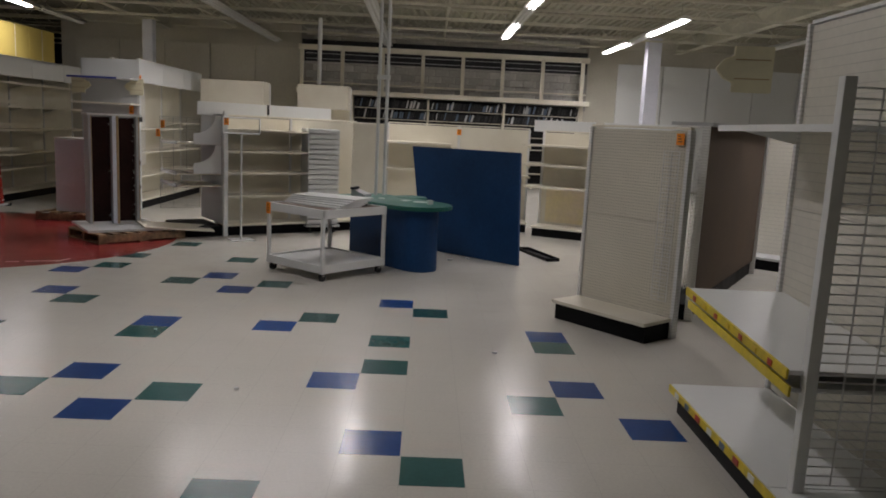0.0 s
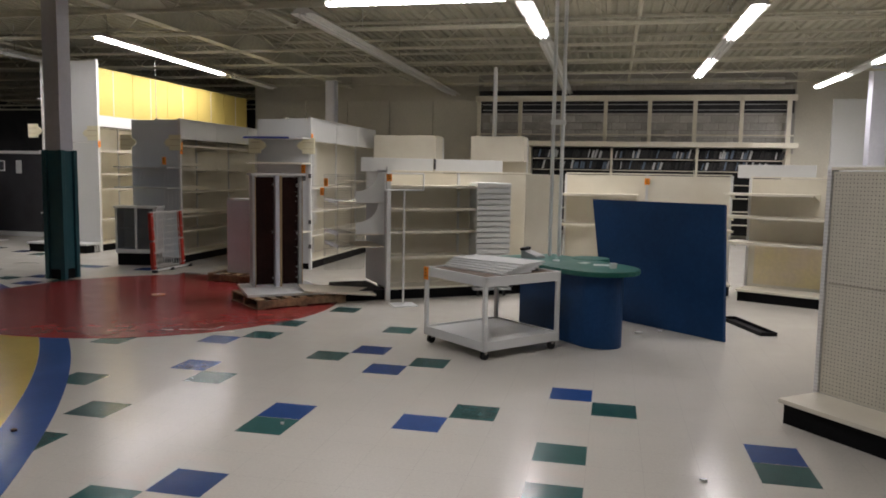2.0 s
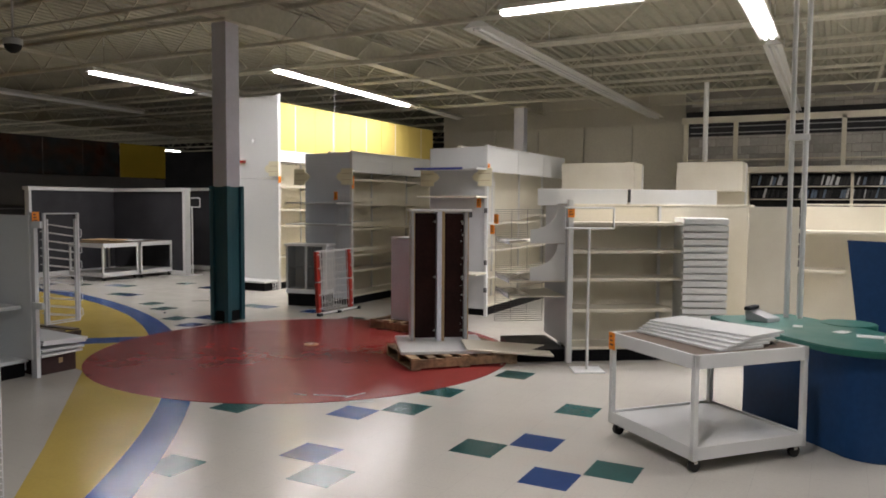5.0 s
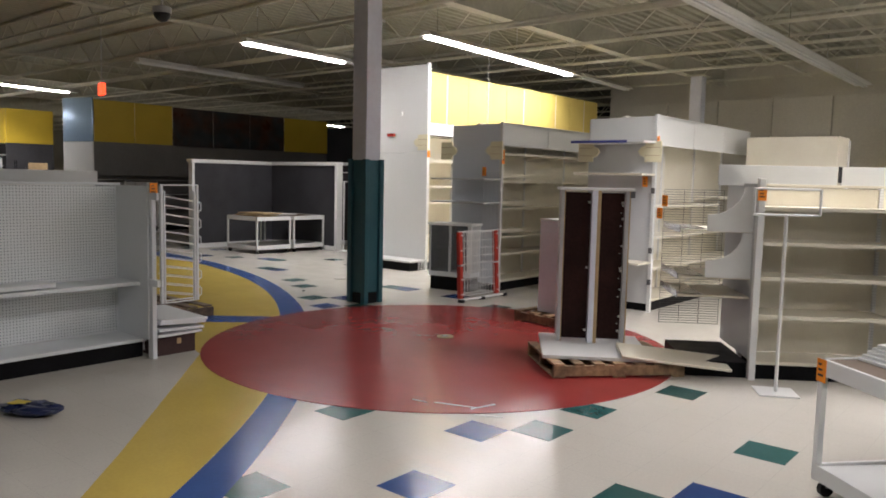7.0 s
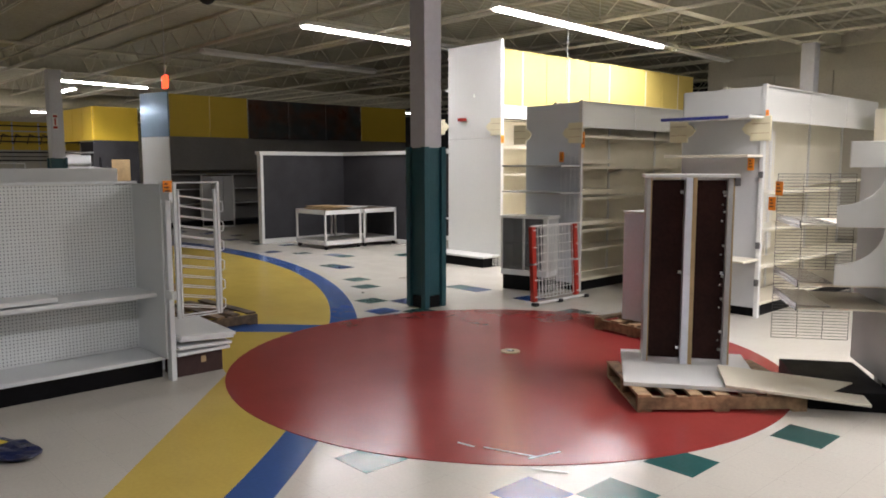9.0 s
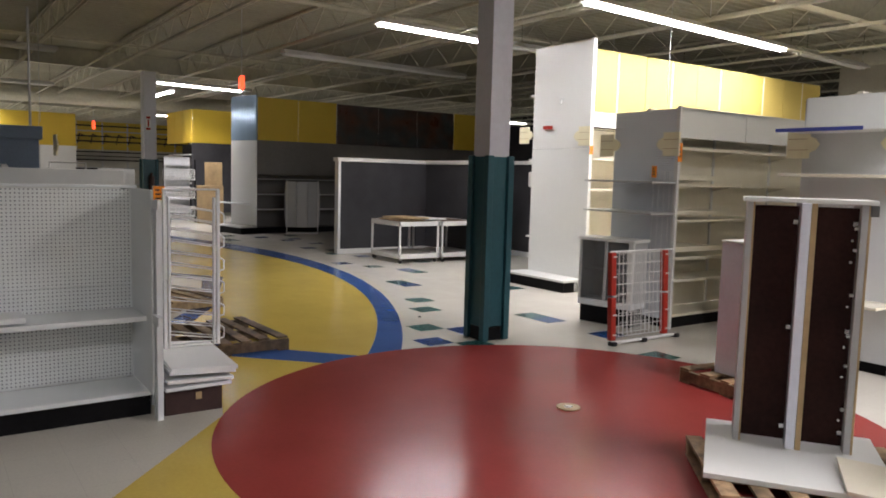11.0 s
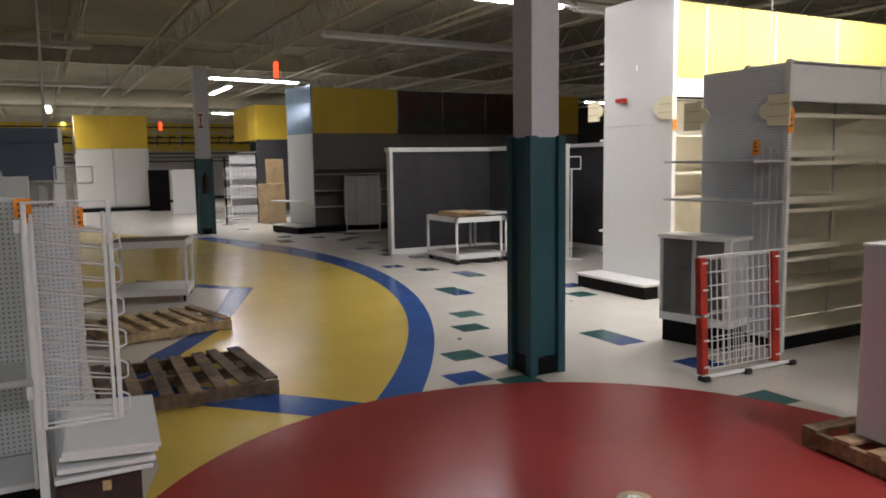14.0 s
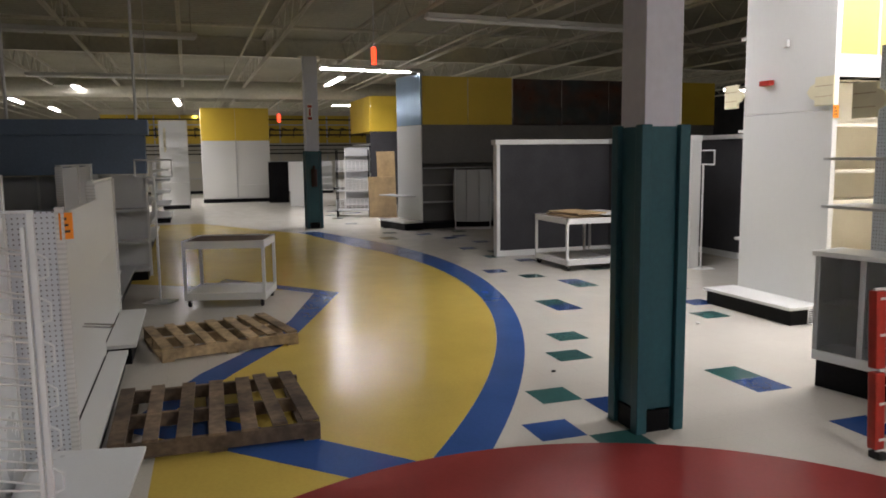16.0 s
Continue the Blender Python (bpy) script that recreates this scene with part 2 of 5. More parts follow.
def clear(name, color, rough, weight):
    m = bpy.data.materials.new(name)
    m.use_nodes = True
    b = m.node_tree.nodes["Principled BSDF"]
    b.inputs["Base Color"].default_value = (*color, 1)
    b.inputs["Roughness"].default_value = rough
    b.inputs["Transmission Weight"].default_value = weight
    b.inputs["IOR"].default_value = 1.3
    return m


M_GLASS = clear("smoky_glass", (0.62, 0.64, 0.66), 0.15, 0.9)
M_PLASTIC = clear("clear_plastic", (0.95, 0.95, 0.95), 0.12, 0.9)


# ---- mesh helpers ----
def box(bm, x0, x1, y0, y1, z0, z1):
    v = [bm.verts.new((x, y, z)) for z in (z0, z1) for x, y in ((x0, y0), (x1, y0), (x1, y1), (x0, y1))]
    for f in ((3, 2, 1, 0), (4, 5, 6, 7), (0, 1, 5, 4), (1, 2, 6, 5), (2, 3, 7, 6), (3, 0, 4, 7)):
        bm.faces.new([v[k] for k in f])
    return v


def block(x0, x1, y0, y1, z0, z1, bevel=0.0):
    bm = bmesh.new()
    box(bm, x0, x1, y0, y1, z0, z1)
    if bevel:
        bmesh.ops.bevel(bm, geom=bm.edges[:], offset=bevel, segments=2, affect="EDGES", profile=0.6)
    return bm


def rod(bm, p, q, r, n=6, r2=None):
    p, q = Vector(p), Vector(q)
    w = (q - p).normalized()
    u = w.orthogonal().normalized()
    s = w.cross(u)
    rings = []
    for c, rad in ((p, r), (q, r if r2 is None else r2)):
        rings.append([bm.verts.new(c + rad * (math.cos(a) * u + math.sin(a) * s)) for a in (2 * math.pi * k / n for k in range(n))])
    for k in range(n):
        bm.faces.new((rings[0][k], rings[0][(k + 1) % n], rings[1][(k + 1) % n], rings[1][k]))
    bm.faces.new(rings[0][::-1])
    bm.faces.new(rings[1])


def rods(pairs, r, n=6):
    bm = bmesh.new()
    for p, q in pairs:
        rod(bm, p, q, r, n)
    return bm


def prism(pts, z0, z1, bevel=0.0):
    bm = bmesh.new()
    lo, hi = [bm.verts.new((x, y, z0)) for x, y in pts], [bm.verts.new((x, y, z1)) for x, y in pts]
    n = len(pts)
    for k in range(n):
        bm.faces.new((lo[k], lo[(k + 1) % n], hi[(k + 1) % n], hi[k]))
    bm.faces.new(lo[::-1])
    bm.faces.new(hi)
    bmesh.ops.recalc_face_normals(bm, faces=bm.faces[:])
    if bevel:
        bmesh.ops.bevel(bm, geom=[e for e in bm.edges if e.calc_face_angle(0) > 0.6], offset=bevel, segments=2, affect="EDGES")
    return bm


def mesh_of(name, bm, mat):
    me = bpy.data.meshes.new(name)
    bmesh.ops.recalc_face_normals(bm, faces=bm.faces[:])
    bm.to_mesh(me)
    bm.free()
    me.materials.append(mat)
    return me


def part(name, bm, mat, parent, label="", m=None):
    ob = new(name, bm if isinstance(bm, bpy.types.Mesh) else mesh_of(name, bm, mat))
    ob.parent = parent
    if m is not None:
        ob.matrix_basis = m
    return tagged(ob, label)


def thing(name, label, category, m, group="", kind=""):
    ob = new(name)
    ob.empty_display_size = 0.1
    ob.matrix_basis = m
    return tagged(ob, label, category, group, kind)


def single(name, bm, mat, label, category, m=None, group="", kind=""):
    ob = new(name, mesh_of(name, bm, mat))
    if m is not None:
        ob.matrix_basis = m
    return tagged(ob, label, category, group, kind)


def arc(cx, cy, r, a0, a1, n):
    return [(cx + r * math.cos(radians(a0 + (a1 - a0) * k / n)), cy + r * math.sin(radians(a0 + (a1 - a0) * k / n))) for k in range(n + 1)]


# ---- the shell ----
def wall(name, x0, x1, y0, y1, z0, z1, mat, label):
    return single(name, block(x0, x1, y0, y1, z0, z1), mat, label, "wall", kind="structure")


WEST, EAST, SOUTH, NORTH, TOP = -50.0, 14.0, -12.0, 22.6, 4.55
floor = single("floor", block(WEST, EAST, SOUTH, 30, -0.2, 0.0), M_FLOOR, "waxed off-white vinyl tile floor with scuffs", "floor", kind="structure")
wall("wall_west", WEST - 0.3, WEST, SOUTH, 30, 0, 5, M_BEIGE, "plain beige painted wall far across the store")
wall("wall_east", EAST, EAST + 0.3, SOUTH, 30, 0, 5, M_BEIGE, "plain beige painted store wall")
wall("wall_south", WEST, EAST, SOUTH - 0.3, SOUTH, 0, 5, M_BEIGE, "plain beige painted store wall")
wall("wall_north", -10.4, EAST, NORTH, NORTH + 0.3, 0, 5, M_BEIGE, "beige panelled rear wall of the store")
wall("wall_north_return", -10.7, -10.4, NORTH, 30, 0, 5, M_BEIGE, "beige painted return of the rear wall")
# near-black paint stands in for the shade back here
wall("wall_north_west", WEST, -10.7, 29.7, 30, 0, 5, M_DARK, "rear wall with its unlit darkness put into the paint")

# rear wall panels, pale beyond the rack and beige beside it
for k in range(5):
    x = -10.3 + k * 1.31
    single("wall_panel", block(x, x + 1.28, NORTH - 0.07, NORTH - 0.004, 0.05, 3.72, 0.006), M_BEIGE, "flat beige wall panel on the rear wall", "wall panel", group="rear wall panels", kind="structure")
for k in range(6):
    x = 5.6 + k * 1.36
    single("wall_panel", block(x, x + 1.33, NORTH - 0.07, NORTH - 0.004, 0.05, 3.72, 0.006), M_WHITE, "flat white wall panel on the rear wall", "wall panel", group="rear wall panels", kind="structure")

# corrugated deck
bm = bmesh.new()
x, k, prev = WEST, 0, None
while x < EAST:
    for dx, z in ((0.0, TOP), (0.07, TOP), (0.095, TOP - 0.04), (0.165, TOP - 0.04)):
        pair = [bm.verts.new((x + dx, y, z)) for y in (SOUTH, 30)]
        if prev:
            bm.faces.new((prev[0], pair[0], pair[1], prev[1]))
        prev = pair
    x += 0.19
ceiling = single("ceiling", bm, M_DECK, "corrugated steel roof deck painted dull cream", "ceiling", kind="structure")
single("roof", block(WEST - 0.3, EAST + 0.3, SOUTH - 0.3, 30.3, TOP + 0.02, TOP + 0.3), M_DARK, "roof above the steel deck", "roof", kind="structure")

# bar joists along x, girders along y on the column lines
JOIST_Z = 4.0
bm = bmesh.new()
for z in (JOIST_Z, TOP - 0.06):
    for dy in (-0.035, 0.012):
        box(bm, WEST, EAST, dy, dy + 0.024, z - 0.022, z + 0.022)
n = int((EAST - WEST) / 0.55)
for k in range(n):
    x = WEST + k * 0.55
    a, b = (JOIST_Z, TOP - 0.06) if k % 2 else (TOP - 0.06, JOIST_Z)
    rod(bm, (x, 0, a), (x + 0.55, 0, b), 0.011, 4)
joist = mesh_of("bar_joist", bm, M_JOIST)
for k in range(-13, 9):
    ob = new("bar_joist", joist)
    ob.location = (0, 13.39 + 1.88 * k, 0)
    tagged(ob, "open-web steel roof joist painted dull cream", "joist", "roof joists", "structure")
for x in (-37.5, -22.55, -7.62, 7.3):
    bm = block(x - 0.1, x + 0.1, SOUTH, 30, 4.08, 4.1)
    box(bm, x - 0.012, x + 0.012, SOUTH, 30, 4.1, 4.5)
    box(bm, x - 0.1, x + 0.1, SOUTH, 30, 4.48, 4.5)
    single("roof_girder", bm, M_JOIST, "deep steel roof girder on the column line", "girder", group="roof girders", kind="structure")
for y in (1.2, 9.0, 12.9, 18.6):
    single("conduit", rods([((WEST, y, 3.93), (EAST, y, 3.93))], 0.022, 6), M_JOIST, "thin painted conduit run under the joists", "conduit", group="ceiling conduits", kind="structure")
for x in (-19.0, -12.6, -5.6, 0.4):
    single("sprinkler_pipe", rods([((x, SOUTH, 4.2), (x, 30 if x < -10 else NORTH, 4.2))], 0.035, 8), M_JOIST, "painted sprinkler pipe between the joists", "pipe", group="sprinkler pipes", kind="structure")
single("air_duct", rods([((-30, 2.4, 3.95), (-30, 20, 3.95))], 0.28, 20), M_JOIST, "round painted air duct under the roof", "duct", kind="structure")


# ---- floor pattern ----
def inlay(name, pts, z, mat, label):
    return part(name, prism(pts, -0.01, z), mat, floor, label)


RX, RY, RR = -5.375, 9.215, 2.252
OUTER, INNER = (-15.301, -2.368, 14.045), (-14.805, -1.807, 13.058)          # south of the red disc
OUTER_N, INNER_N = (-15.115, -1.633, 13.309), (-14.345, 0.145, 11.119)     # north of it
inlay("red_circle", arc(RX, RY, RR, 0, 360, 96)[:-1], 0.0045, M_RED, "glossy dark red vinyl disc")
inlay("yellow_band", arc(*INNER, 27, 45, 16) + arc(*INNER_N, 50, 108, 60) + [(-20.5, 10.2), (-24.5, 8.0), (-24.5, 5.0), (-15.2, 6.3), (-13.1, 9.4), (-10.6, 8.45), (-9.8, 8.0), (-8.95, 7.5), (-8.236, 7.525), (-7.15, 7.495), (-6.59, 7.32), (-5.55, 6.376), (-4.79, 5.684), (-3.55, 4.5)], 0.002, M_YELLOW_FLOOR, "glossy mustard yellow vinyl crescent")
inlay("blue_border", arc(INNER[0], INNER[1], INNER[2] + 0.003, 24, 45, 20) + arc(*OUTER, 45, 25, 20), 0.002, M_BLUE_FLOOR, "curved blue vinyl border")
inlay("blue_border", arc(INNER_N[0], INNER_N[1], INNER_N[2] + 0.003, 50, 108, 60) + [(-21.0, 10.1), (-21.0, 10.5)] + arc(*OUTER_N, 106, 52, 60), 0.002, M_BLUE_FLOOR, "curved blue vinyl border")
inlay("blue_spoke", [(-7.55, 8.96), (-7.48, 8.55), (-8.182, 7.865), (-8.72, 7.28), (-9.0, 7.62), (-8.134, 8.441)], 0.0032, M_BLUE_FLOOR, "blue vinyl wedge")
inlay("blue_spoke", [(-9.0, 7.62), (-8.72, 7.28), (-9.84, 7.79), (-10.585, 8.3), (-11.6, 8.72), (-13.1, 9.2), (-14.4, 8.1), (-14.7, 8.2), (-13.02, 9.5), (-11.76, 9.02), (-10.635, 8.575), (-9.745, 8.036)], 0.0032, M_BLUE_FLOOR, "blue vinyl wedge")
bm = bmesh.new()
rod(bm, (RX - 0.14, RY + 0.26, 0.006), (RX - 0.14, RY + 0.26, 0.014), 0.085, 20)
part("floor_box_cover", bm, M_PLY, floor, "round brass floor outlet cover")
bm = bmesh.new()
rod(bm, (RX - 0.14, RY + 0.26, 0.012), (RX - 0.14, RY + 0.26, 0.017), 0.035, 12)
part("floor_box_cap", bm, M_STEEL, floor)

tile = {}
for mat in (M_BLUE_TILE, M_GREEN_TILE):
    tile[mat.name] = mesh_of("tile", block(0.003, TILE - 0.003, 0.003, TILE - 0.003, -0.01, 0.001), mat)
BLUE = [(-1, 0), (-2, 3), (-1, 10), (-4, 7), (-7, 3), (-6, 1), (-7, 7), (3, 7), (3, 3), (4, 1), (-12, 13), (-7, 13), (-6, 11), (-11, 10),
        (-26, 21), (-27, 23), (-27, 27), (-24, 27), (-37, 27), (-42, 30), (-46, 28), (-49, 31), (-55, 30), (-58, 32), (-36, 32), (-47, 34)]
GREEN = [(0, -1), (-1, 4), (-1, 6), (0, 9), (-3, 8), (-5, 2), (-8, 2), (-3, -2), (-7, 6), (3, 6), (2, 2), (-11, 6), (-10, 9), (-11, 14),
         (-11, 16), (-8, 12), (-5, 12), (-7, 16), (-10, 19), (-13, 8), (-15, 12), (-11, 4), (-28, 22), (-31, 24), (-33, 25), (-28, 27),
         (-21, 26), (-25, 22), (-38, 27), (-41, 30), (-44, 29), (-51, 30), (-53, 31), (-34, 31), (-39, 33), (-45, 33)]
for cells, mat in ((BLUE, M_BLUE_TILE), (GREEN, M_GREEN_TILE)):
    for i, j in cells:
        ob = new("tile", tile[mat.name])
        ob.parent = floor
        ob.location = (i * TILE, TILE_Y + j * TILE, 0)
far_tiles = random.Random(5)
for k in range(40):
    i, j = far_tiles.randrange(-100, -60), far_tiles.randrange(27, 36)
    ob = new("tile", tile[("blue_tile", "green_tile")[k % 2]])
    ob.parent = floor
    ob.location = (i * TILE, TILE_Y + j * TILE, 0)

# grey block rear wall above the rack
block_mesh = mesh_of("brick", block(0.006, 0.394, -0.03, 0, 0.006, 0.194, 0.008), M_BRICK)
back = single("block_wall", block(-3.75, 4.7, NORTH - 0.03, NORTH - 0.004, 2.3, 4.5), M_MORTAR, "grey concrete block wall above the rear rack", "wall", kind="structure")
for r in range(9):
    for c in range(20):
        ob = new("brick", block_mesh)
        ob.parent = back
        ob.location = (-3.6 + c * 0.4 + (0.2 if r % 2 else 0), NORTH - 0.03, 2.5 + r * 0.2)


# ---- columns ----
def column(x, y, side, top, label):
    c = thing("column", label, "column", pose(x, y, 0), "store columns", "structure")
    h = side / 2
    part("shaft", block(-h + 0.004, h - 0.004, -h + 0.004, h - 0.004, 1.8, top, 0.006), M_PALE, c, "pale lilac-white painted shaft")
    part("cladding", block(-h, h, -h, h, 0.14, 1.84, 0.004), M_TEAL_COL, c, "teal painted lower casing")
    for sx in (-1, 1):
        for sy in (-1, 1):
            part("corner_guard", block(sx * h - 0.035, sx * h + 0.035, sy * h - 0.035, sy * h + 0.035, 0.0, 1.85, 0.006), M_TEAL_COL, c)
    for a in range(4):
        part("kick_plate", block(-h + 0.05, h - 0.05, -h - 0.012, -h, 0.0, 0.135), M_BLACK, c, "black base opening", pose(0, 0, 0, 0, 0, 90 * a))
    part("cap", block(-h - 0.08, h + 0.08, -h - 0.08, h + 0.08, top, top + 0.03), M_JOIST, c)
    return c


column(-7.688, 10.422, 0.26, 4.05, "square column, pale above and teal casing below")
c2 = column(-22.05, 10.62, 0.32, 4.05, "square column, pale above and teal casing below")
notice = part("sign", block(-0.06, 0.06, -0.19, -0.175, 2.55, 2.95), M_WHITE, c2, "small red and white safety notice", pose(0, 0, 0, 0, 0, 75))
for z in (2.58, 2.86):
    part("band", block(-0.05, 0.05, -0.194, -0.191, z, z + 0.06), M_REDPAINT, notice, "red band")
part("mark", block(-0.02, 0.02, -0.194, -0.191, 2.66, 2.84), M_REDPAINT, notice, "red mark")
cyl = bmesh.new()
rod(cyl, (0.24, 0.0, 1.0), (0.24, 0.0, 1.42), 0.07, 14)
rod(cyl, (0.24, 0.0, 1.42), (0.24, 0.0, 1.5), 0.03, 10)
part("extinguisher", cyl, M_CARD, c2, "dark fire extinguisher on a bracket")
column(-7.407, 20.484, 0.27, 4.05, "square column, pale above and teal casing below")
column(5.593, 19.081, 0.34, 4.05, "square column, pale above and teal casing below")


# ---- fluorescent strip lights ----
def strip_light(x0, y0, x1, y1, lit=True, z=3.85, boost=1.0, wide=1.0):
    length = math.hypot(x1 - x0, y1 - y0)
    s = thing("strip_light", "lit bare-tube fluorescent strip light under the joists" if lit else "unlit white fluorescent strip light under the joists", "light fixture",
              pose(x0, y0, z, 0, 0, math.degrees(math.atan2(y1 - y0, x1 - x0))), "fluorescent strips")
    part("housing", prism([(x * wide, h) for x, h in ((-0.125, 0.018), (-0.05, 0.1), (0.05, 0.1), (0.125, 0.018), (0.06, 0.028), (-0.06, 0.028))], 0, length), M_FIXTURE, s, "", Matrix(((0, 0, 1, 0), (1, 0, 0, 0), (0, 1, 0, 0), (0, 0, 0, 1))))
    for k in range(int(length / 1.2 + 0.3)):
        a = k * 1.22 + 0.02
        for dy in (-0.04, 0.04):
            part("tube", rods([((a, dy, 0.0), (min(a + 1.19, length), dy, 0.0))], 0.019, 8), M_TUBE if lit else M_WHITE, s, "glowing fluorescent tube" if lit else "")
    if lit:
        lamp = bpy.data.lights.new("tube_light", "AREA")
        lamp.shape, lamp.size, lamp.size_y = "RECTANGLE", length - 0.04, 0.1
        lamp.energy, lamp.color, lamp.spread = STRIP_WATTS * boost * length, TUBE_COLOR, radians(150)
        lob = bpy.data.objects.new("tube_light", lamp)
        scene.collection.objects.link(lob)
        lob.matrix_world = pose((x0 + x1) / 2, (y0 + y1) / 2, z - 0.024, 0, 0, math.degrees(math.atan2(y1 - y0, x1 - x0)))
    for k in range(int(length / 2.44) + 1):
        part("hanger", rods([((min(k * 2.44 + 0.3, length - 0.1), 0, 0.09), (min(k * 2.44 + 0.3, length - 0.1), 0, 0.7))], 0.006, 5), M_STEEL, s)
    return s


# the strip at (4.82, 7.31) is out of view, added to light the low gondola
for row in ((-3.79, 10.83, -1.33, 10.84), (-1.14, 11.14, -1.11, 13.71), (1.88, 11.71, 1.86, 14.3), (1.86, 16.47, 1.85, 19.15), (4.9, 14.64, 4.9, 17.15), (4.82, 7.31, 4.8, 9.71), (4.86, 18.7, 4.84, 21.1),
            (-8.72, 12.68, -9.02, 17.9), (-11.73, 11.4, -11.9, 13.97), (-22.55, 10.96, -23.0, 13.68), (-24.59, 11.91, -27.23, 11.9), (-35.56, 13.62, -35.81, 16.27),
            (-33.3, 7.47, -36.6, 7.58), (-33.7, 2.05, -36.25, 1.98), (-28.55, 4.72, -31.7, 4.86), (-38.55, 2.55, -41.22, 2.52), (-25.9, 25.55, -26.07, 26.99),
            # the two strips starting past x = -46 are added to brighten the far racking
            (8.09, 12.73, 8.23, 15.41), (-46.07, 8.24, -43.28, 8.23), (-46.72, 13.08, -44.32, 13.08),
            # out of view overhead, added to light the near floor and shelf fronts
            (-1.15, 3.2, -1.15, 5.64), (1.89, 8.54, 1.86, 9.74)):
    strip_light(*row, boost=1.4 if row[0] < -24 else 1.0)   # far strips get extra watts to brighten the ceiling there
for row in ((-4.37, 11.39, -4.42, 22.37), (-1.11, 14.14, -1.19, 22.34), (-15.51, 11.49, -15.81, 16.01), (1.86, 14.35, 1.86, 16.47), (4.9, 17.21, 4.94, 20.07), (-8.99, 17.99, -9.13, 20.52), (-11.91, 14.08, -12.18, 19.19), (-18.12, 3.16, -18.49, 8.05), (-25.71, 3.97, -25.71, 8.97), (8.3, 15.84, 8.3, 20.74)):
    strip_light(*row, lit=False, wide=1.5 if row[0] == -4.37 else 1.0)


# ---- shelving ----
def tag_on(parent, x, y, z, h=0.09, rz=0):
    t = part("price_tag", block(-0.035, 0.035, -0.004, 0, 0, h), M_TAG, parent, "orange sale tag with black writing", pose(x, y, z, 0, 0, rz))
    for k in range(3):
        part("writing", block(-0.022, 0.018 - 0.008 * k, -0.0055, -0.004, h * (0.25 + 0.24 * k), h * (0.25 + 0.24 * k) + h * 0.09), M_INK, t)
    return t


def shelf_board(parent, x0, x1, y0, y1, z, mat, lip=0.03):
    bm = block(x0 + 0.006, x1 - 0.006, y0, y1, z - 0.012, z)
    box(bm, x0 + 0.006, x1 - 0.006, y0 - 0.004, y0 + 0.012, z - lip, z + 0.002)
    s = part("shelf", bm, mat, parent)
    for x in (x0 + 0.012, x1 - 0.012):
        part("bracket", prism([(y1, z - 0.01), (y0 + 0.08, z - 0.012), (y1, z - 0.09)], -0.002, 0.002), mat, s, "", Matrix(((0, 0, 1, x), (1, 0, 0, 0), (0, 1, 0, 0), (0, 0, 0, 1))))
    return s


def gondola(label, m, length, height, depth, bays, shelves, mat=None, panel=None, base=0.16, header=0.0, front=0.0, tags=(), group="store gondolas", back=None):
    """A shelving unit from x = 0 to length that faces -y. shelves: (bay, height, depth, x share from, to)."""
    mat, panel = mat or M_WHITE, panel or mat or M_WHITE
    g = thing("gondola_shelving", label, "shelving", m, group)
    part("plinth", block(0.02, length - 0.02, 0.04, depth, 0, base - 0.03), M_BLACK, g, "black plinth")
    bay = length / bays
    for k in range(bays):
        part("base_deck", block(k * bay + 0.004, (k + 1) * bay - 0.004, 0.0, depth - 0.03, base - 0.03, base, 0.004), mat, g)
        for lo, hi in ((base, height * 0.55), (height * 0.55 + 0.004, height - 0.01)):
            part("back_panel", block(k * bay + 0.012, (k + 1) * bay - 0.012, depth - 0.02, depth - 0.008, lo, hi), panel, g)
        part("back_board", block(k * bay + 0.012, (k + 1) * bay - 0.012, depth + 0.008, depth + 0.02, base, height - 0.01), back or mat, g)
    for k in range(bays + 1):
        part("upright", block(k * bay - 0.016, k * bay + 0.016, depth - 0.04, depth + 0.03, 0, height, 0.003), M_SLOT, g, "slotted steel upright")
    part("top_rail", block(0, length, depth - 0.025, depth + 0.025, height, height + 0.02, 0.003), mat, g)
    for s in shelves:
        b, z, d = s[:3]
        f0, f1 = s[3:] if len(s) > 3 else (0, 1)
        shelf_board(g, (b + f0) * bay, (b + f1) * bay, depth - 0.02 - d, depth - 0.02, z, mat)
    if header:
        for k in range(bays):
            part("header", block(k * bay + 0.005, (k + 1) * bay - 0.005, front, front + 0.02, height - header, height + 0.015, 0.004), M_WHITE, g, "white header board")
        part("canopy", block(0, length, front, depth, height - 0.02, height, 0.003), M_WHITE, g)
    for x, z in tags:
        tag_on(g, x, depth - 0.043, z)
    return g


def wire_grid(name, w, h, nx, nz, r, mat, parent, m=None, label=""):
    pairs = [((w * k / nx, 0, 0), (w * k / nx, 0, h)) for k in range(nx + 1)]
    pairs += [((0, r, h * k / nz), (w, r, h * k / nz)) for k in range(nz + 1)]
    return tagged(part(name, rods(pairs, r, 5), mat, parent, label, m), kind="stuff")


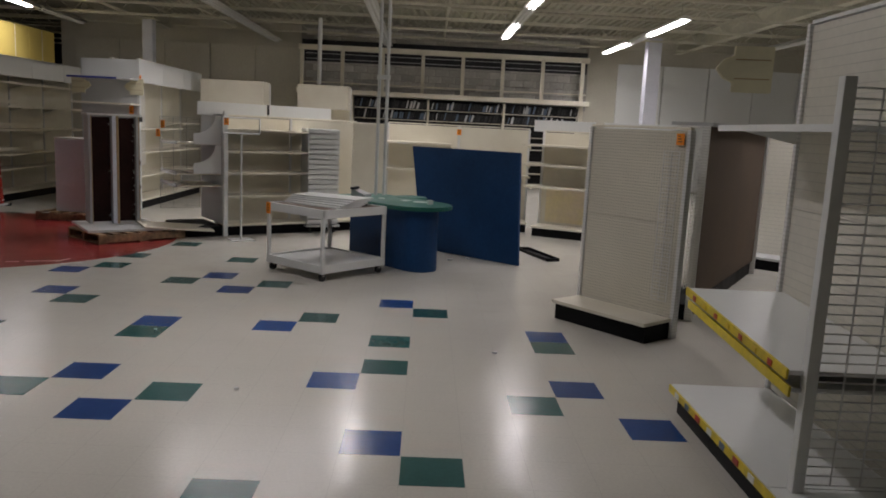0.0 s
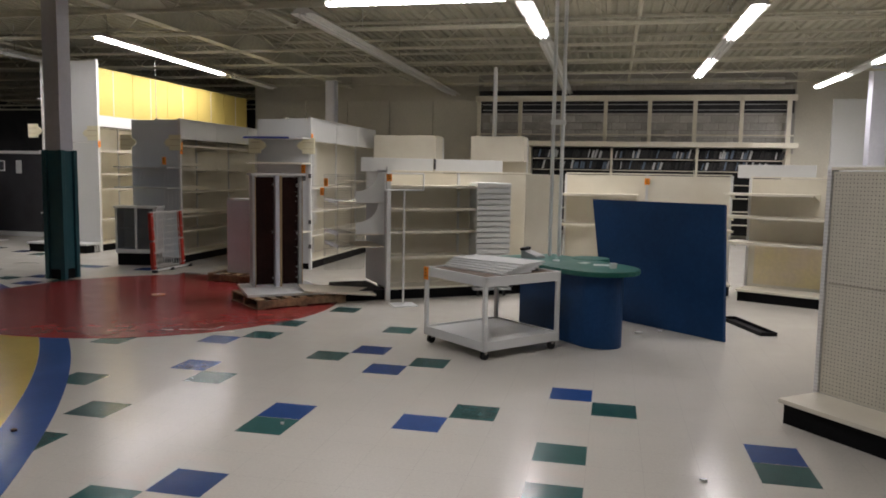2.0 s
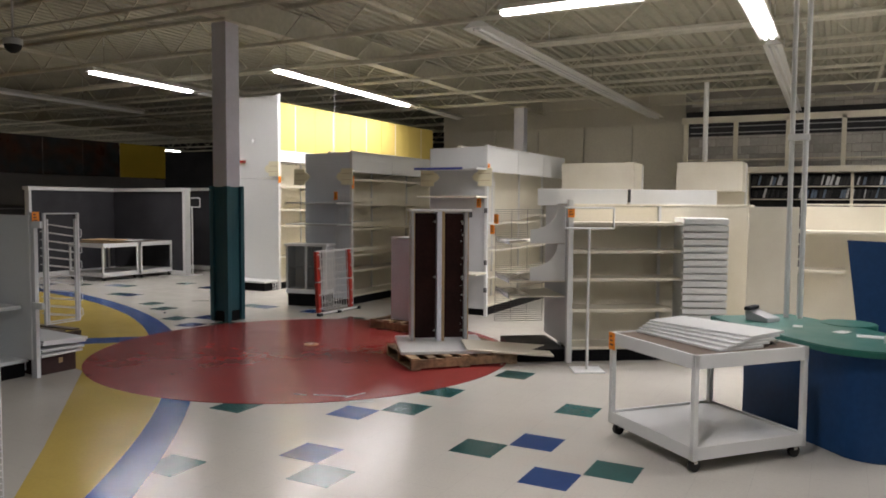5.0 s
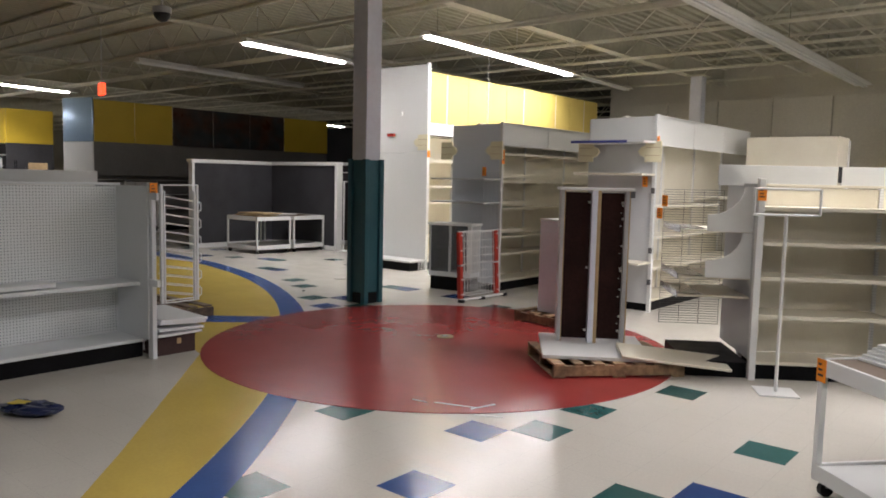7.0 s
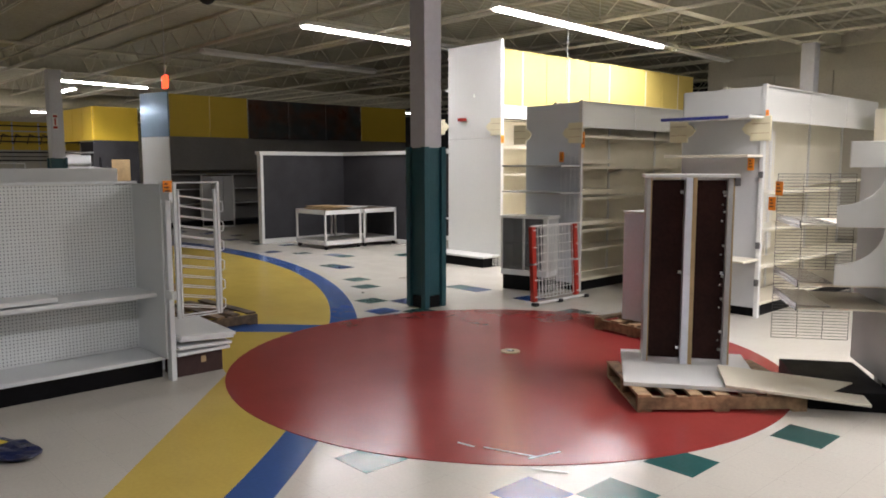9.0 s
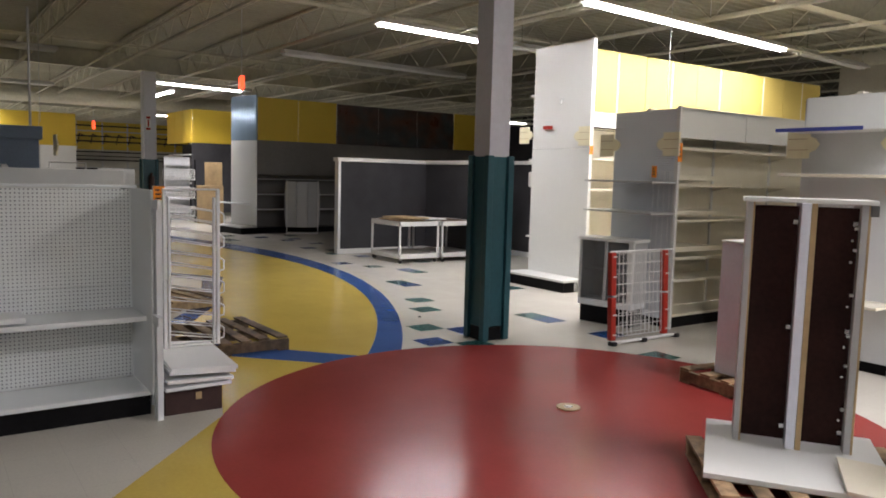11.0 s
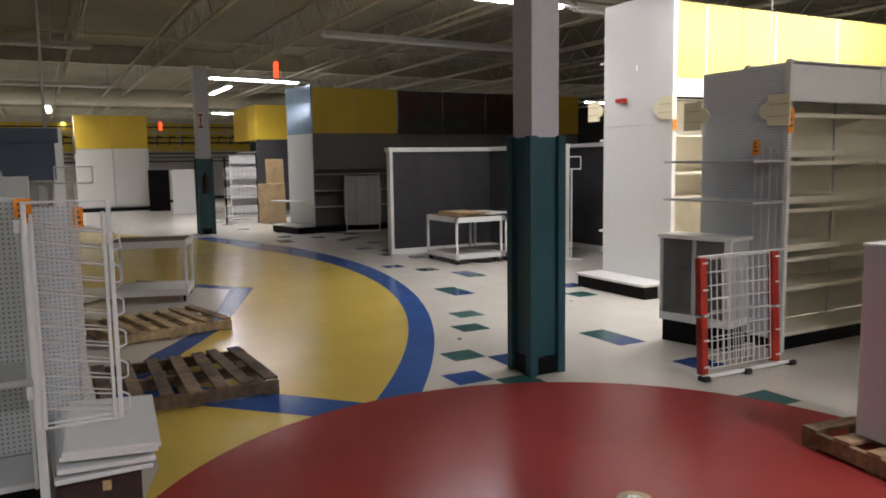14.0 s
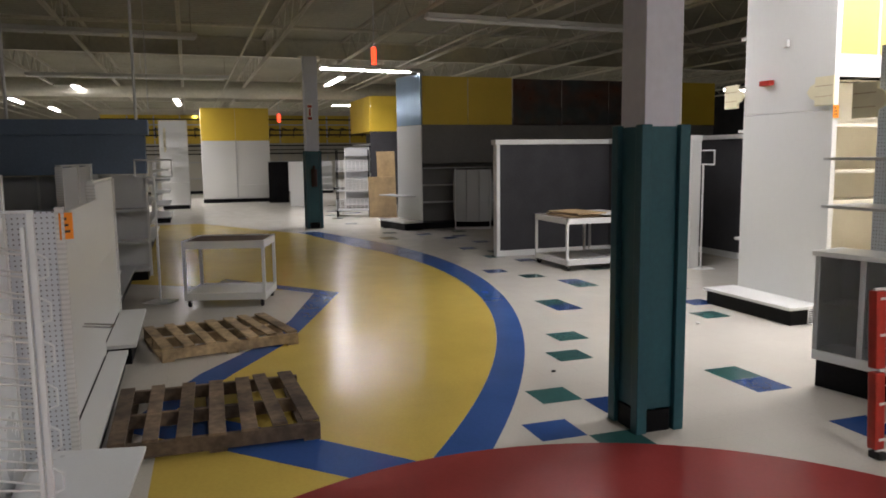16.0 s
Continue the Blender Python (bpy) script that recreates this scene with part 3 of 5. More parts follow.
def hex_sign(parent, x, y, z, m=None, s=1.0):
    """A blank cream bracket sign with stepped sides."""
    pts = [(-0.10, -0.05), (-0.13, 0.0), (-0.10, 0.05), (-0.06, 0.07), (-0.06, 0.12), (0.10, 0.12), (0.10, -0.12), (-0.06, -0.12), (-0.06, -0.07)]
    b = part("aisle_flag", prism([(a * 1.7 * s, c * 1.35 * s) for a, c in pts], -0.012, 0.012, 0.004), M_FLAG, parent, "blank cream plastic aisle flag", (m or pose(x, y, z)) @ pose(0, 0, 0, 90, 0, 0))
    for k in (-1, 1):
        part("groove", block(-0.09 * s, 0.15 * s, k * 0.05 - 0.003, k * 0.05 + 0.003, -0.015, 0.015), M_PLY, b)
    return b


# near shelving with yellow price strips
near = gondola("white gondola shelves with yellow price strips on the shelf edges", pose(1.565, 4.04, 0, 0, 0, -90.5), 2.6, 2.25, 0.6, 2, [(0, 1.68, 0.46)], M_WHITE, M_SLAT, base=0.17)
for z, t in ((0.765, 0.0), (0.69, 0.02)):
    bm = block(0.02, 1.28, 0.02 + t, 0.57, z - 0.02, z, 0.003)
    part("shelf", bm, M_WHITE, near, "", pose(0, 0, 0, 0, 3.4, 0))
    part("price_strip", block(0.02, 1.28, 0.008 + t, 0.018 + t, z - 0.04, z + 0.005), M_YELLOWTAPE, near, "yellow price strip", pose(0, 0, 0, 0, 3.4, 0))
part("price_strip", block(0.0, 2.6, -0.012, -0.002, 0.125, 0.165), M_YELLOWTAPE, near, "yellow price strip")
for k in range(7):
    part("price_label", block(0.12 + 0.17 * k, 0.18 + 0.17 * k, -0.016, -0.012, 0.13, 0.16), (M_WHITE, M_SLATE, M_REDPAINT)[k % 3], near)
    part("price_label", block(0.15 + 0.16 * k, 0.19 + 0.16 * k, 0.004, 0.008, 0.73, 0.757), (M_REDPAINT, M_YELLOW)[k % 2], near, "", pose(0, 0, 0, 0, 3.4, 0))
part("end_post", block(1.30, 1.35, 0.08, 0.13, 0.17, 1.86, 0.004), M_WHITE, near, "white square end post")
wire_grid("end_grid", 0.5, 1.62, 4, 40, 0.004, M_WIRE, near, pose(1.33, 0.12, 0.2, 0, 0, 90), "white wire end grid")
hex_sign(near, 0, 0, 0, pose(0.12, 0.2, 1.98, 0, 0, 80), 0.75)

# peg board end unit and the hardboard-backed run behind it
g1 = gondola("cream pegboard end unit with an empty base shelf", pose(1.2, 6.2, 0, 0, 0, -51.5), 0.97, 1.67, 0.4, 1, [], M_CREAM, M_PEG_CREAM, base=0.17, tags=[(0.9, 1.55)])
wire_grid("side_grid", 0.14, 1.2, 2, 40, 0.003, M_WIRE, g1, pose(0.78, 0.33, 0.3, 0, 0, 0), "narrow white wire strip")
run = thing("gondola_shelving", "bare brown hardboard back of a gondola run", "shelving", pose(2.182, 5.893, 0, 0, 0, 57), "store gondolas")
part("back_board", block(0.5, 3.6, 0.0, 0.02, 0.16, 1.72, 0.003), M_HARDBOARD, run, "brown hardboard back")
part("plinth", block(0.5, 3.6, 0.02, 0.28, 0, 0.14), M_BLACK, run, "black plinth")
for x in (0.48, 3.57):
    part("upright", block(x, x + 0.03, -0.035, 0.03, 0, 1.72, 0.003), M_SLOT, run)
part("top_cap", block(0.48, 3.62, -0.06, 0.3, 1.72, 1.75, 0.004), M_GREY, run, "grey top cap")
wire_grid("side_grid", 0.24, 1.2, 3, 40, 0.003, M_WIRE, run, pose(0.15, -0.02, 0.35), "narrow white wire strip")
gondola("white peg panel gondola with a wire side grid", pose(4.171, 9.386, 0, 0, 0, -40), 1.0, 1.75, 0.45, 1, [], M_GREY, M_SLAT)

# diagonal gondola with header boards
g4 = gondola("cream gondola shelves with white header boards, set diagonally", pose(-2.624, 10.041, 0, 0, 0, 34.7), 2.2, 1.62, 0.42, 2,
             [(0, 1.45, 0.4), (0, 1.16, 0.4), (0, 0.87, 0.4), (0, 0.55, 0.4), (0, 1.45, 0.38, 0.98, 1.3), (0, 1.16, 0.38, 0.98, 1.3), (0, 0.87, 0.38, 0.98, 1.3)], M_CREAM, M_CREAM, tags=[])
for k in range(2):
    part("header", block(k * 1.03 - 0.25, k * 1.03 + 0.75, 0.44, 0.46, 1.62, 1.80, 0.004), M_WHITE, g4, "white header board")
part("header_joint", block(0.755, 0.785, 0.437, 0.445, 1.66, 1.8), M_INK, g4)
part("end_panel", block(-0.03, -0.008, 0.0, 0.95, 0.16, 1.64, 0.003), M_GREY, g4, "grey end panel")
part("end_post", block(-0.045, 0.01, -0.03, 0.03, 0.0, 1.68, 0.004), M_WHITE, g4, "white end post")
tag_on(g4, -0.02, -0.031, 1.5, 0.11)
part("plinth", block(-0.55, -0.03, 0.05, 0.9, 0.0, 0.13), M_BLACK, g4, "black plinth")
part("loose_deck", block(-0.8, 0.1, -0.42, 0.0, 0.0, 0.02, 0.004), M_CREAM, g4, "dropped cream deck board", pose(-0.3, 0.3, 0.12, 4, 5, 0))
for k, z in enumerate((1.24, 0.84, 0.68)):
    part("end_shelf", block(-0.62, -0.03, 0.12, 0.85, z - 0.015, z, 0.003), M_CREAM, g4)
    part("clear_edge", block(-0.632, -0.624, 0.12, 0.85, z - 0.025, z + 0.03, 0.002), M_PLASTIC, g4, "clear plastic shelf edge")
    part("clear_cover", block(-0.62, -0.42, 0.12, 0.85, z + 0.004, z + 0.008, 0.001), M_PLASTIC, g4, "loose clear plastic cover", pose(0, 0, 0, 0, 0.6, 0))
for z in (1.25, 0.86):
    pts = [(0.0, -0.02), (0.0, 0.36)] + [(-0.37 + 0.29 * math.cos(radians(a)), 0.36 - 0.24 * math.sin(radians(a))) for a in range(0, 91, 15)] + [(-0.37, -0.02)]
    part("curved_cheek", prism(pts, -0.006, 0.006), M_WHITE, g4, "curved white cheek board", Matrix(((1, 0, 0, -0.04), (0, 0, 1, 0.1), (0, 1, 0, z), (0, 0, 0, 1))))
wire_grid("end_grid", 0.55, 1.27, 3, 54, 0.0022, M_DARKWIRE, g4, pose(-0.62, 0.9, 0.3), "hanging dark wire grid")
single("loose_panel", block(0, 0.5, 0, 0.03, 0, 1.62, 0.004), M_CREAM, "tall cream board standing at the end of the diagonal gondola", "board", pose(-1.037, 11.027, 0, 0, 0, 20))
bins = thing("drawer_tower", "tall stack of shallow white trays against a gondola", "tray stack", pose(-1.62, 10.648, 0, 0, 0, 25))
part("frame", block(0.0, 0.46, 0.06, 0.4, 0.12, 1.5, 0.004), M_WHITE, bins)
for k in range(19):
    bm = block(0.0, 0.46, 0.0, 0.38, 0.14 + 0.072 * k, 0.198 + 0.072 * k, 0.005)
    part("tray", bm, M_WHITE, bins)
for x in (0.05, 0.41):
    for y in (0.06, 0.34):
        part("caster", rods([((x - 0.012, y, 0.045), (x + 0.012, y, 0.045))], 0.045, 12), M_RUBBER, bins, "black caster")
part("base", block(-0.02, 0.48, -0.02, 0.42, 0.09, 0.12), M_GREY, bins)

# two tall gondolas and the tall yellow-topped run
g3 = gondola("tall white gondola with a deep white header, mostly empty shelves", pose(-4.699, 12.546, 0, 0, 0, 90), 3.4, 2.46, 0.47, 3,
             [(b, z, 0.42) for b in range(3) for z in (0.55, 0.95)] + [(0, 1.35, 0.42), (1, 1.35, 0.42), (2, 1.45, 0.42)], M_CREAM, M_CREAM, header=0.36)
part("end_panel", block(-0.02, 0.0, 0.0, 0.95, 0.1, 2.44, 0.003), M_PALEGREY, g3, "pale grey end panel")
part("end_post", block(-0.05, 0.0, -0.01, 0.035, 0, 2.48, 0.004), M_WHITE, g3, "white end post")
for z, mat in ((2.12, M_WHITE), (1.72, M_CREAM), (0.62, M_CREAM)):
    part("end_shelf", block(-0.4, -0.02, 0.0, 0.95, z, z + 0.025, 0.004), mat, g3, "pale end shelf")
part("shelf_edge", block(-0.41, -0.402, 0.22, 1.0, 2.115, 2.148, 0.002), M_BLUESHELF, g3, "blue plastic shelf edge")
part("end_header", block(-0.032, -0.022, 0.02, 0.93, 2.17, 2.45, 0.003), M_WHITE, g3, "white end header board")
for z in (0.35, 0.75, 1.5):
    part("post_clip", block(-0.075, -0.052, -0.015, 0.03, z, z + 0.07, 0.003), M_DARKWIRE, g3, "dark metal clip")
tag_on(g3, -0.02, -0.012, 2.05, 0.16)
tag_on(g3, -0.06, 0.12, 1.58, 0.13, -90)
hex_sign(g3, 0, 0, 0, pose(-0.05, 0.06, 2.02, 0, 0, -90), 0.8)
hex_sign(g3, 0, 0, 0, pose(-0.05, 0.95, 2.02, 0, 0, 90), 0.8)
wire_grid("side_grid", 0.35, 1.25, 4, 36, 0.003, M_WIRE, g3, pose(-0.03, -0.02, 0.75, 0, 0, 10), "narrow white wire strip")

g2 = gondola("tall grey gondola with white header and some loose shelf boards", pose(-7.05, 12.53, 0, 0, 0, 90), 3.6, 2.44, 0.45, 3,
             [(b, z, 0.42) for b in range(3) for z in (0.55, 0.80, 1.22, 1.62, 2.02)], M_CREAM, M_CREAM, header=0.32)
part("end_panel", block(-0.02, 0.0, 0.0, 0.92, 0.1, 2.43, 0.003), M_PEG_X, g2, "pale grey pegboard end panel")
part("end_post", block(-0.04, 0.0, -0.02, 0.03, 0, 2.46, 0.004), M_SLOT, g2, "slotted white end post")
for z in (1.62, 1.28):
    part("end_shelf", block(-0.42, -0.02, 0.0, 1.0, z, z + 0.02, 0.003), M_GREY, g2, "grey end shelf")
tag_on(g2, -0.02, -0.022, 1.86, 0.2)
tag_on(g2, -0.06, 0.28, 1.68, 0.13, -90)
hex_sign(g2, 0, 0, 0, pose(-0.05, 0.1, 2.05, 0, 0, -90), 0.8)
hex_sign(g2, 0, 0, 0, pose(-0.05, 0.98, 2.05, 0, 0, 90), 0.8)
wire_grid("side_grid", 0.3, 1.25, 4, 50, 0.003, M_WIRE, g2, pose(-0.04, 0.0, 0.5, 0, 0, 90), "narrow white wire strip")
for k, z in enumerate((1.27, 0.86, 1.66)):
    part("loose_shelf", block(0.05, 0.75, 0.02, 0.4, z, z + 0.055, 0.004), M_CREAM, g2, "loose shelf board lying on a shelf")

g0 = gondola("very tall white gondola run with yellow fascia above the shelves", pose(-9.5, 13.68, 0, 0, 0, 90), 6.2, 2.4, 0.5, 5,
             [(b, z, 0.42) for b in range(5) for z in (0.6, 1.2, 1.5, 1.95)], M_CREAM, M_CREAM)
for k in range(5):
    part("fascia", block(k * 1.24 + 0.004, (k + 1) * 1.24 - 0.004, 0.1, 0.13, 2.62, 3.52, 0.004), M_PALEYELLOW, g0, "faded yellow fascia board")
    part("valance", block(k * 1.24 + 0.004, (k + 1) * 1.24 - 0.004, 0.06, 0.09, 2.40, 2.615, 0.003), M_WHITE, g0)
    part("batten", block(k * 1.24 + 0.6, k * 1.24 + 0.625, 0.094, 0.099, 2.62, 3.5), M_CREAM, g0, "pale batten")
    part("fascia_strut", block(k * 1.24 - 0.02, k * 1.24 + 0.02, 0.135, 0.2, 2.4, 3.5), M_CREAM, g0)
part("end_panel", block(-0.03, 0.0, 0.0, 1.22, 0.12, 2.08, 0.003), M_WHITE, g0, "white end panel")
part("end_panel", block(-0.03, 0.0, 0.0, 1.22, 2.084, 3.62, 0.003), M_WHITE, g0, "white end panel")
part("end_post", block(-0.05, 0.01, -0.03, 0.02, 0, 3.64, 0.004), M_WHITE, g0, "white end post")
part("end_plinth", block(-0.42, -0.03, 0.0, 1.25, 0, 0.15), M_BLACK, g0, "black plinth")
part("end_deck", block(-0.45, -0.03, -0.02, 1.28, 0.15, 0.18, 0.004), M_WHITE, g0, "white base deck")
wire_grid("basket", 0.22, 0.17, 3, 8, 0.004, M_WIRE, g0, pose(-0.25, -0.05, 0.02, 0, 0, 0), "small white wire basket")
part("clip", block(-0.09, -0.03, 0.78, 0.93, 2.38, 2.43), M_REDPAINT, g0, "red plastic clip")
part("wall_lamp", prism([(-0.03, 0.0), (0.03, 0.0), (0.05, -0.1), (-0.05, -0.1)], 0, 0.07), M_WHITE, g0, "", pose(-0.06, 0.62, 2.75, 0, 0, 90))
for z in (0.7, 1.9, 2.3, 2.9):
    part("side_bracket", block(-0.03, 0.25, 1.22, 1.3, z, z + 0.03), M_WHITE, g0)
hex_sign(g0, 0, 0, 0, pose(-0.06, 0.1, 2.26, 0, 0, -90), 0.85)
hex_sign(g0, 0, 0, 0, pose(-0.06, 1.36, 2.3, 0, 0, 90), 0.8)
tag_on(g0, -0.02, -0.032, 2.0, 0.12)

# rear gondolas
gondola("cream wall gondola with a few shelves near the rear", pose(-0.582, 11.81, 0, 0, 0, 0), 2.3, 1.64, 0.42, 2, [(0, 1.36, 0.4, -0.15, 0.9), (0, 0.93, 0.4, -0.15, 0.4), (1, 0.9, 0.4)], M_CREAM, M_CREAM, tags=[(1.15, 1.5)])
gondola("cream gondola with white header and three shelves", pose(1.719, 11.463, 0, 0, 0, -26), 2.2, 1.62, 0.45, 2,
        [(0, 1.42, 0.42, -0.2, 0.8), (0, 1.12, 0.42, -0.2, 1), (1, 1.15, 0.42), (0, 0.78, 0.42, -0.15, 1), (1, 0.78, 0.42)], M_CREAM, M_CREAM, header=0.0)
single("stained_panel", block(0.1, 1.0, 0.0, 0.004, 0.2, 0.76), M_STAINED, "pale yellow stained panel on the back of a cream gondola", "panel", pose(1.719, 11.463, 0, 0, 0, -26) @ pose(0, 0.42, 0))
for x in (1.78, 2.8):
    single("header_board", block(0, 1.0, 0, 0.02, 1.62, 1.8, 0.004), M_WHITE, "white header board on a cream gondola", "board", pose(x, 12.15 - (x - 1.78) * 0.48, 0, 0, 0, -26), group="rear header boards")
for x, y, w, h in ((-4.5, 15.2, 1.25, 2.34), (-2.75, 16.2, 1.08, 2.38)):
    u = gondola("tall cream gondola turned away, with a plain top", pose(x, y, 0), w, h - 0.03, 0.6, 1, [(0, 1.2, 0.5), (0, 0.7, 0.5)], M_CREAM, M_CREAM)
    part("top_box", block(0, w, 0.0, 0.62, h - 0.5, h, 0.006), M_CREAM, u, "plain cream top box")
single("pole", rods([((-2.45, 17.3, 0), (-2.45, 17.3, 3.9))], 0.045, 10), M_WHITE, "slim white pole rising to the roof", "pole")

# rear rack under a white frame
rack = thing("media_rack", "long dark wall rack of tilted shelves under a white frame", "rack", pose(-3.7, NORTH - 0.75, 0))
part("backing", block(1.5, 8.2, 0.5, 0.54, 0.1, 2.4), M_DARK, rack, "dark rack back")
for k in range(4):
    part("side_post", block(1.5 + k * 2.2, 1.56 + k * 2.2, 0.1, 0.5, 0.0, 2.4, 0.004), M_CREAM, rack)
for z in (0.4, 0.75, 1.1, 1.45, 1.8, 2.1):
    part("rack_shelf", block(1.56, 8.16, 0.12, 0.5, z - 0.02, z, 0.003), M_CREAM, rack)
case = random.Random(3)
for tier in (2.11, 1.81):
    x = 1.6
    while x < 8.05:
        w = case.uniform(0.03, 0.08)
        part("case", block(0, w * 0.8, 0.16, 0.18, 0.004, case.uniform(0.17, 0.25)), case.choice((M_INK, M_DARK, M_DARK, M_DARK, M_INK, M_CHAR, M_PALEGREY, M_SLATE)), rack, "", pose(x, 0, tier + 0.012, 0, case.uniform(8, 16), 0))
        x += w
# solid charcoal sheet gives the darkness of the gap; nothing is open
single("gap_board", block(-3.72, 4.66, NORTH - 0.075, NORTH - 0.064, 3.36, 3.98), M_CHAR, "charcoal board standing in for the dark gap above the block wall", "gap", kind="structure")
for z in (3.43, 3.58, 3.72):
    single("gap_rail", block(-3.6, 4.6, NORTH - 0.12, NORTH - 0.08, z, z + 0.018), M_GREY, "pale rail across the dark gap above the block wall", "rail", group="gap rails", kind="structure")
frame_ob = thing("canopy_frame", "white post and beam frame in front of a block wall", "frame", pose(-3.7, NORTH - 0.5, 0))
for k in range(8):
    part("post", block(k * 1.16, k * 1.16 + 0.1, 0, 0.1, 2.42, 3.75, 0.005), M_CREAM, frame_ob)
part("beam", block(-0.05, 8.35, -0.35, 0.25, 2.42, 2.55, 0.006), M_CREAM, frame_ob)
part("beam", block(-0.05, 8.35, 0.0, 0.1, 3.65, 3.8, 0.006), M_CREAM, frame_ob)
part("rail", rods([((0, 0.05, 2.75), (8.3, 0.05, 2.75))], 0.02, 6), M_CREAM, frame_ob)
part("leg", block(0.05, 0.15, 0.0, 0.1, 0, 2.42), M_CREAM, frame_ob)
part("leg", block(8.15, 8.25, 0.0, 0.1, 0, 2.42), M_CREAM, frame_ob)

# ---- counter, leaning board, power pole ----
counter = thing("service_counter", "blue service counter with a green rounded worktop", "counter", pose(-0.343, 8.624, 0, 0, 0, -47))
part("pedestal", prism([(-0.5, -0.2)] + [(0.52 + 0.23 * math.cos(radians(a)), -0.01 + 0.21 * math.sin(radians(a))) for a in range(-90, 91, 10)] + [(-0.5, 0.2)], 0.0, 0.69, 0.004), M_BLUE, counter, "blue laminate pedestal")
top = [(0.42 + 0.44 * math.cos(radians(a)), 0.02 + 0.4 * math.sin(radians(a))) for a in range(-90, 91, 15)] + [(-0.1, 0.45), (-0.75, 0.42), (-0.8, -0.3), (-0.4, -0.38)]
part("worktop", prism(top, 0.69, 0.735, 0.006), M_TEAL, counter, "green laminate worktop with rounded end")
part("worktop_lobe", prism(arc(-0.2, 0.5, 0.2, 0, 360, 28)[:-1], 0.694, 0.739, 0.006), M_TEAL, counter, "green round return")
phone = thing("desk_phone", "grey desk telephone off its cradle on the counter", "telephone", pose(-0.71, 8.939, 0.735, 0, 0, -30))
part("body", prism([(-0.1, 0.0), (0.1, 0.0), (0.1, 0.03), (-0.1, 0.08)], -0.08, 0.08, 0.005), M_GREY, phone, "", pose(0, 0, 0, 90, 0, 0))
part("handset", block(-0.11, -0.06, -0.1, 0.1, 0.075, 0.105, 0.012), M_DARK, phone, "", pose(0, 0, 0.004, 0, 0, 14))
for k, (x, y, w) in enumerate(((0.02, 8.5, 0.18), (0.12, 8.28, 0.06), (-0.16, 8.62, 0.12), (-0.45, 8.75, 0.1))):
    single("paper_scrap", block(-w / 2, w / 2, -w / 3, w / 3, 0, 0.004 if k != 1 else 0.05, 0.001), M_WHITE, "white paper scrap on the green counter", "paper", pose(x, y, 0.736, 0, 0, 30 * k), group="counter scraps")
bm = prism([(0.12, 0), (1.68, 0), (1.55, 1.35), (-0.2, 1.34)], -0.02, 0.02, 0.003)
single("leaning_board", bm, M_BLUE, "large dark blue laminated board propped on edge by the counter", "board", pose(-0.037, 9.832, 0.0, 90, 0, -41.5) @ pose(0, 0, 0, -4, 0, 0))
pole = thing("power_pole", "twin white power pole from the counter up to the roof", "power pole", pose(-0.507, 9.229, 0))
for x in (-0.05, 0.05):
    part("pole", rods([((x, 0, 0.0), (x, 0, 4.3))], 0.02, 8), M_WHITE, pole)
part("collar", block(-0.08, 0.08, -0.03, 0.03, 2.15, 2.2, 0.004), M_WHITE, pole)
mat_ob = thing("floor_tray", "empty black plastic tray lying on the floor", "tray", pose(1.572, 9.573, 0, 0, 0, -72))
part("base", block(-0.45, 0.45, -0.09, 0.09, 0.0, 0.008), M_BLACK, mat_ob)
for a, b, c, d in ((-0.45, 0.45, -0.09, -0.075), (-0.45, 0.45, 0.075, 0.09), (-0.45, -0.435, -0.075, 0.075), (0.435, 0.45, -0.075, 0.075)):
    part("rim", block(a, b, c, d, 0.008, 0.04), M_BLACK, mat_ob)


# ---- stock carts ----
def cart(m, w, d, h, label, tag=False):
    c = thing("stock_cart", label, "cart", m, "white stock carts")
    part("top_rim", frame_bm(w, d, h - 0.085, h, 0.022), M_WHITE, c, "white rim")
    part("top_panel", block(0.022, w - 0.022, 0.022, d - 0.022, h - 0.035, h - 0.006), M_HARDBOARD, c, "brown inset top")
    bm = block(0.01, w - 0.01, 0.01, d - 0.01, 0.135, 0.15)
    part("lower_panel", bm, M_WHITE, c)
    part("lower_rim", frame_bm(w, d, 0.085, 0.165, 0.02), M_WHITE, c)
    for x in (0.0, w):
        for y in (0.0, d):
            sx, sy = (1 if x == 0 else -1), (1 if y == 0 else -1)
            part("leg", block(min(x, x + sx * 0.034), max(x, x + sx * 0.034), min(y, y + sy * 0.034), max(y, y + sy * 0.034), 0.08, h, 0.003), M_WHITE, c)
            wheel = part("caster", rods([((x + sx * 0.05 - 0.014, y + sy * 0.05, 0.04), (x + sx * 0.05 + 0.014, y + sy * 0.05, 0.04))], 0.04, 14), M_RUBBER, c, "black rubber caster")
            part("fork", block(x + sx * 0.05 - 0.02, x + sx * 0.05 + 0.02, y + sy * 0.05 - 0.015, y + sy * 0.05 + 0.015, 0.05, 0.09), M_STEEL, wheel)
    if tag:
        tag_on(c, 0.03, -0.002, h - 0.12, 0.12)
    return c


def frame_bm(w, d, z0, z1, t):
    bm = block(0, w, 0, t, z0, z1)
    box(bm, 0, w, d - t, d, z0, z1)
    box(bm, 0, t, t, d - t, z0, z1)
    box(bm, w - t, w, t, d - t, z0, z1)
    return bm


cart(pose(-1.617, 7.845, 0, 0, 0, -41), 0.9, 0.9, 0.73, "white two-tier stock cart stacked with loose shelf boards", True)
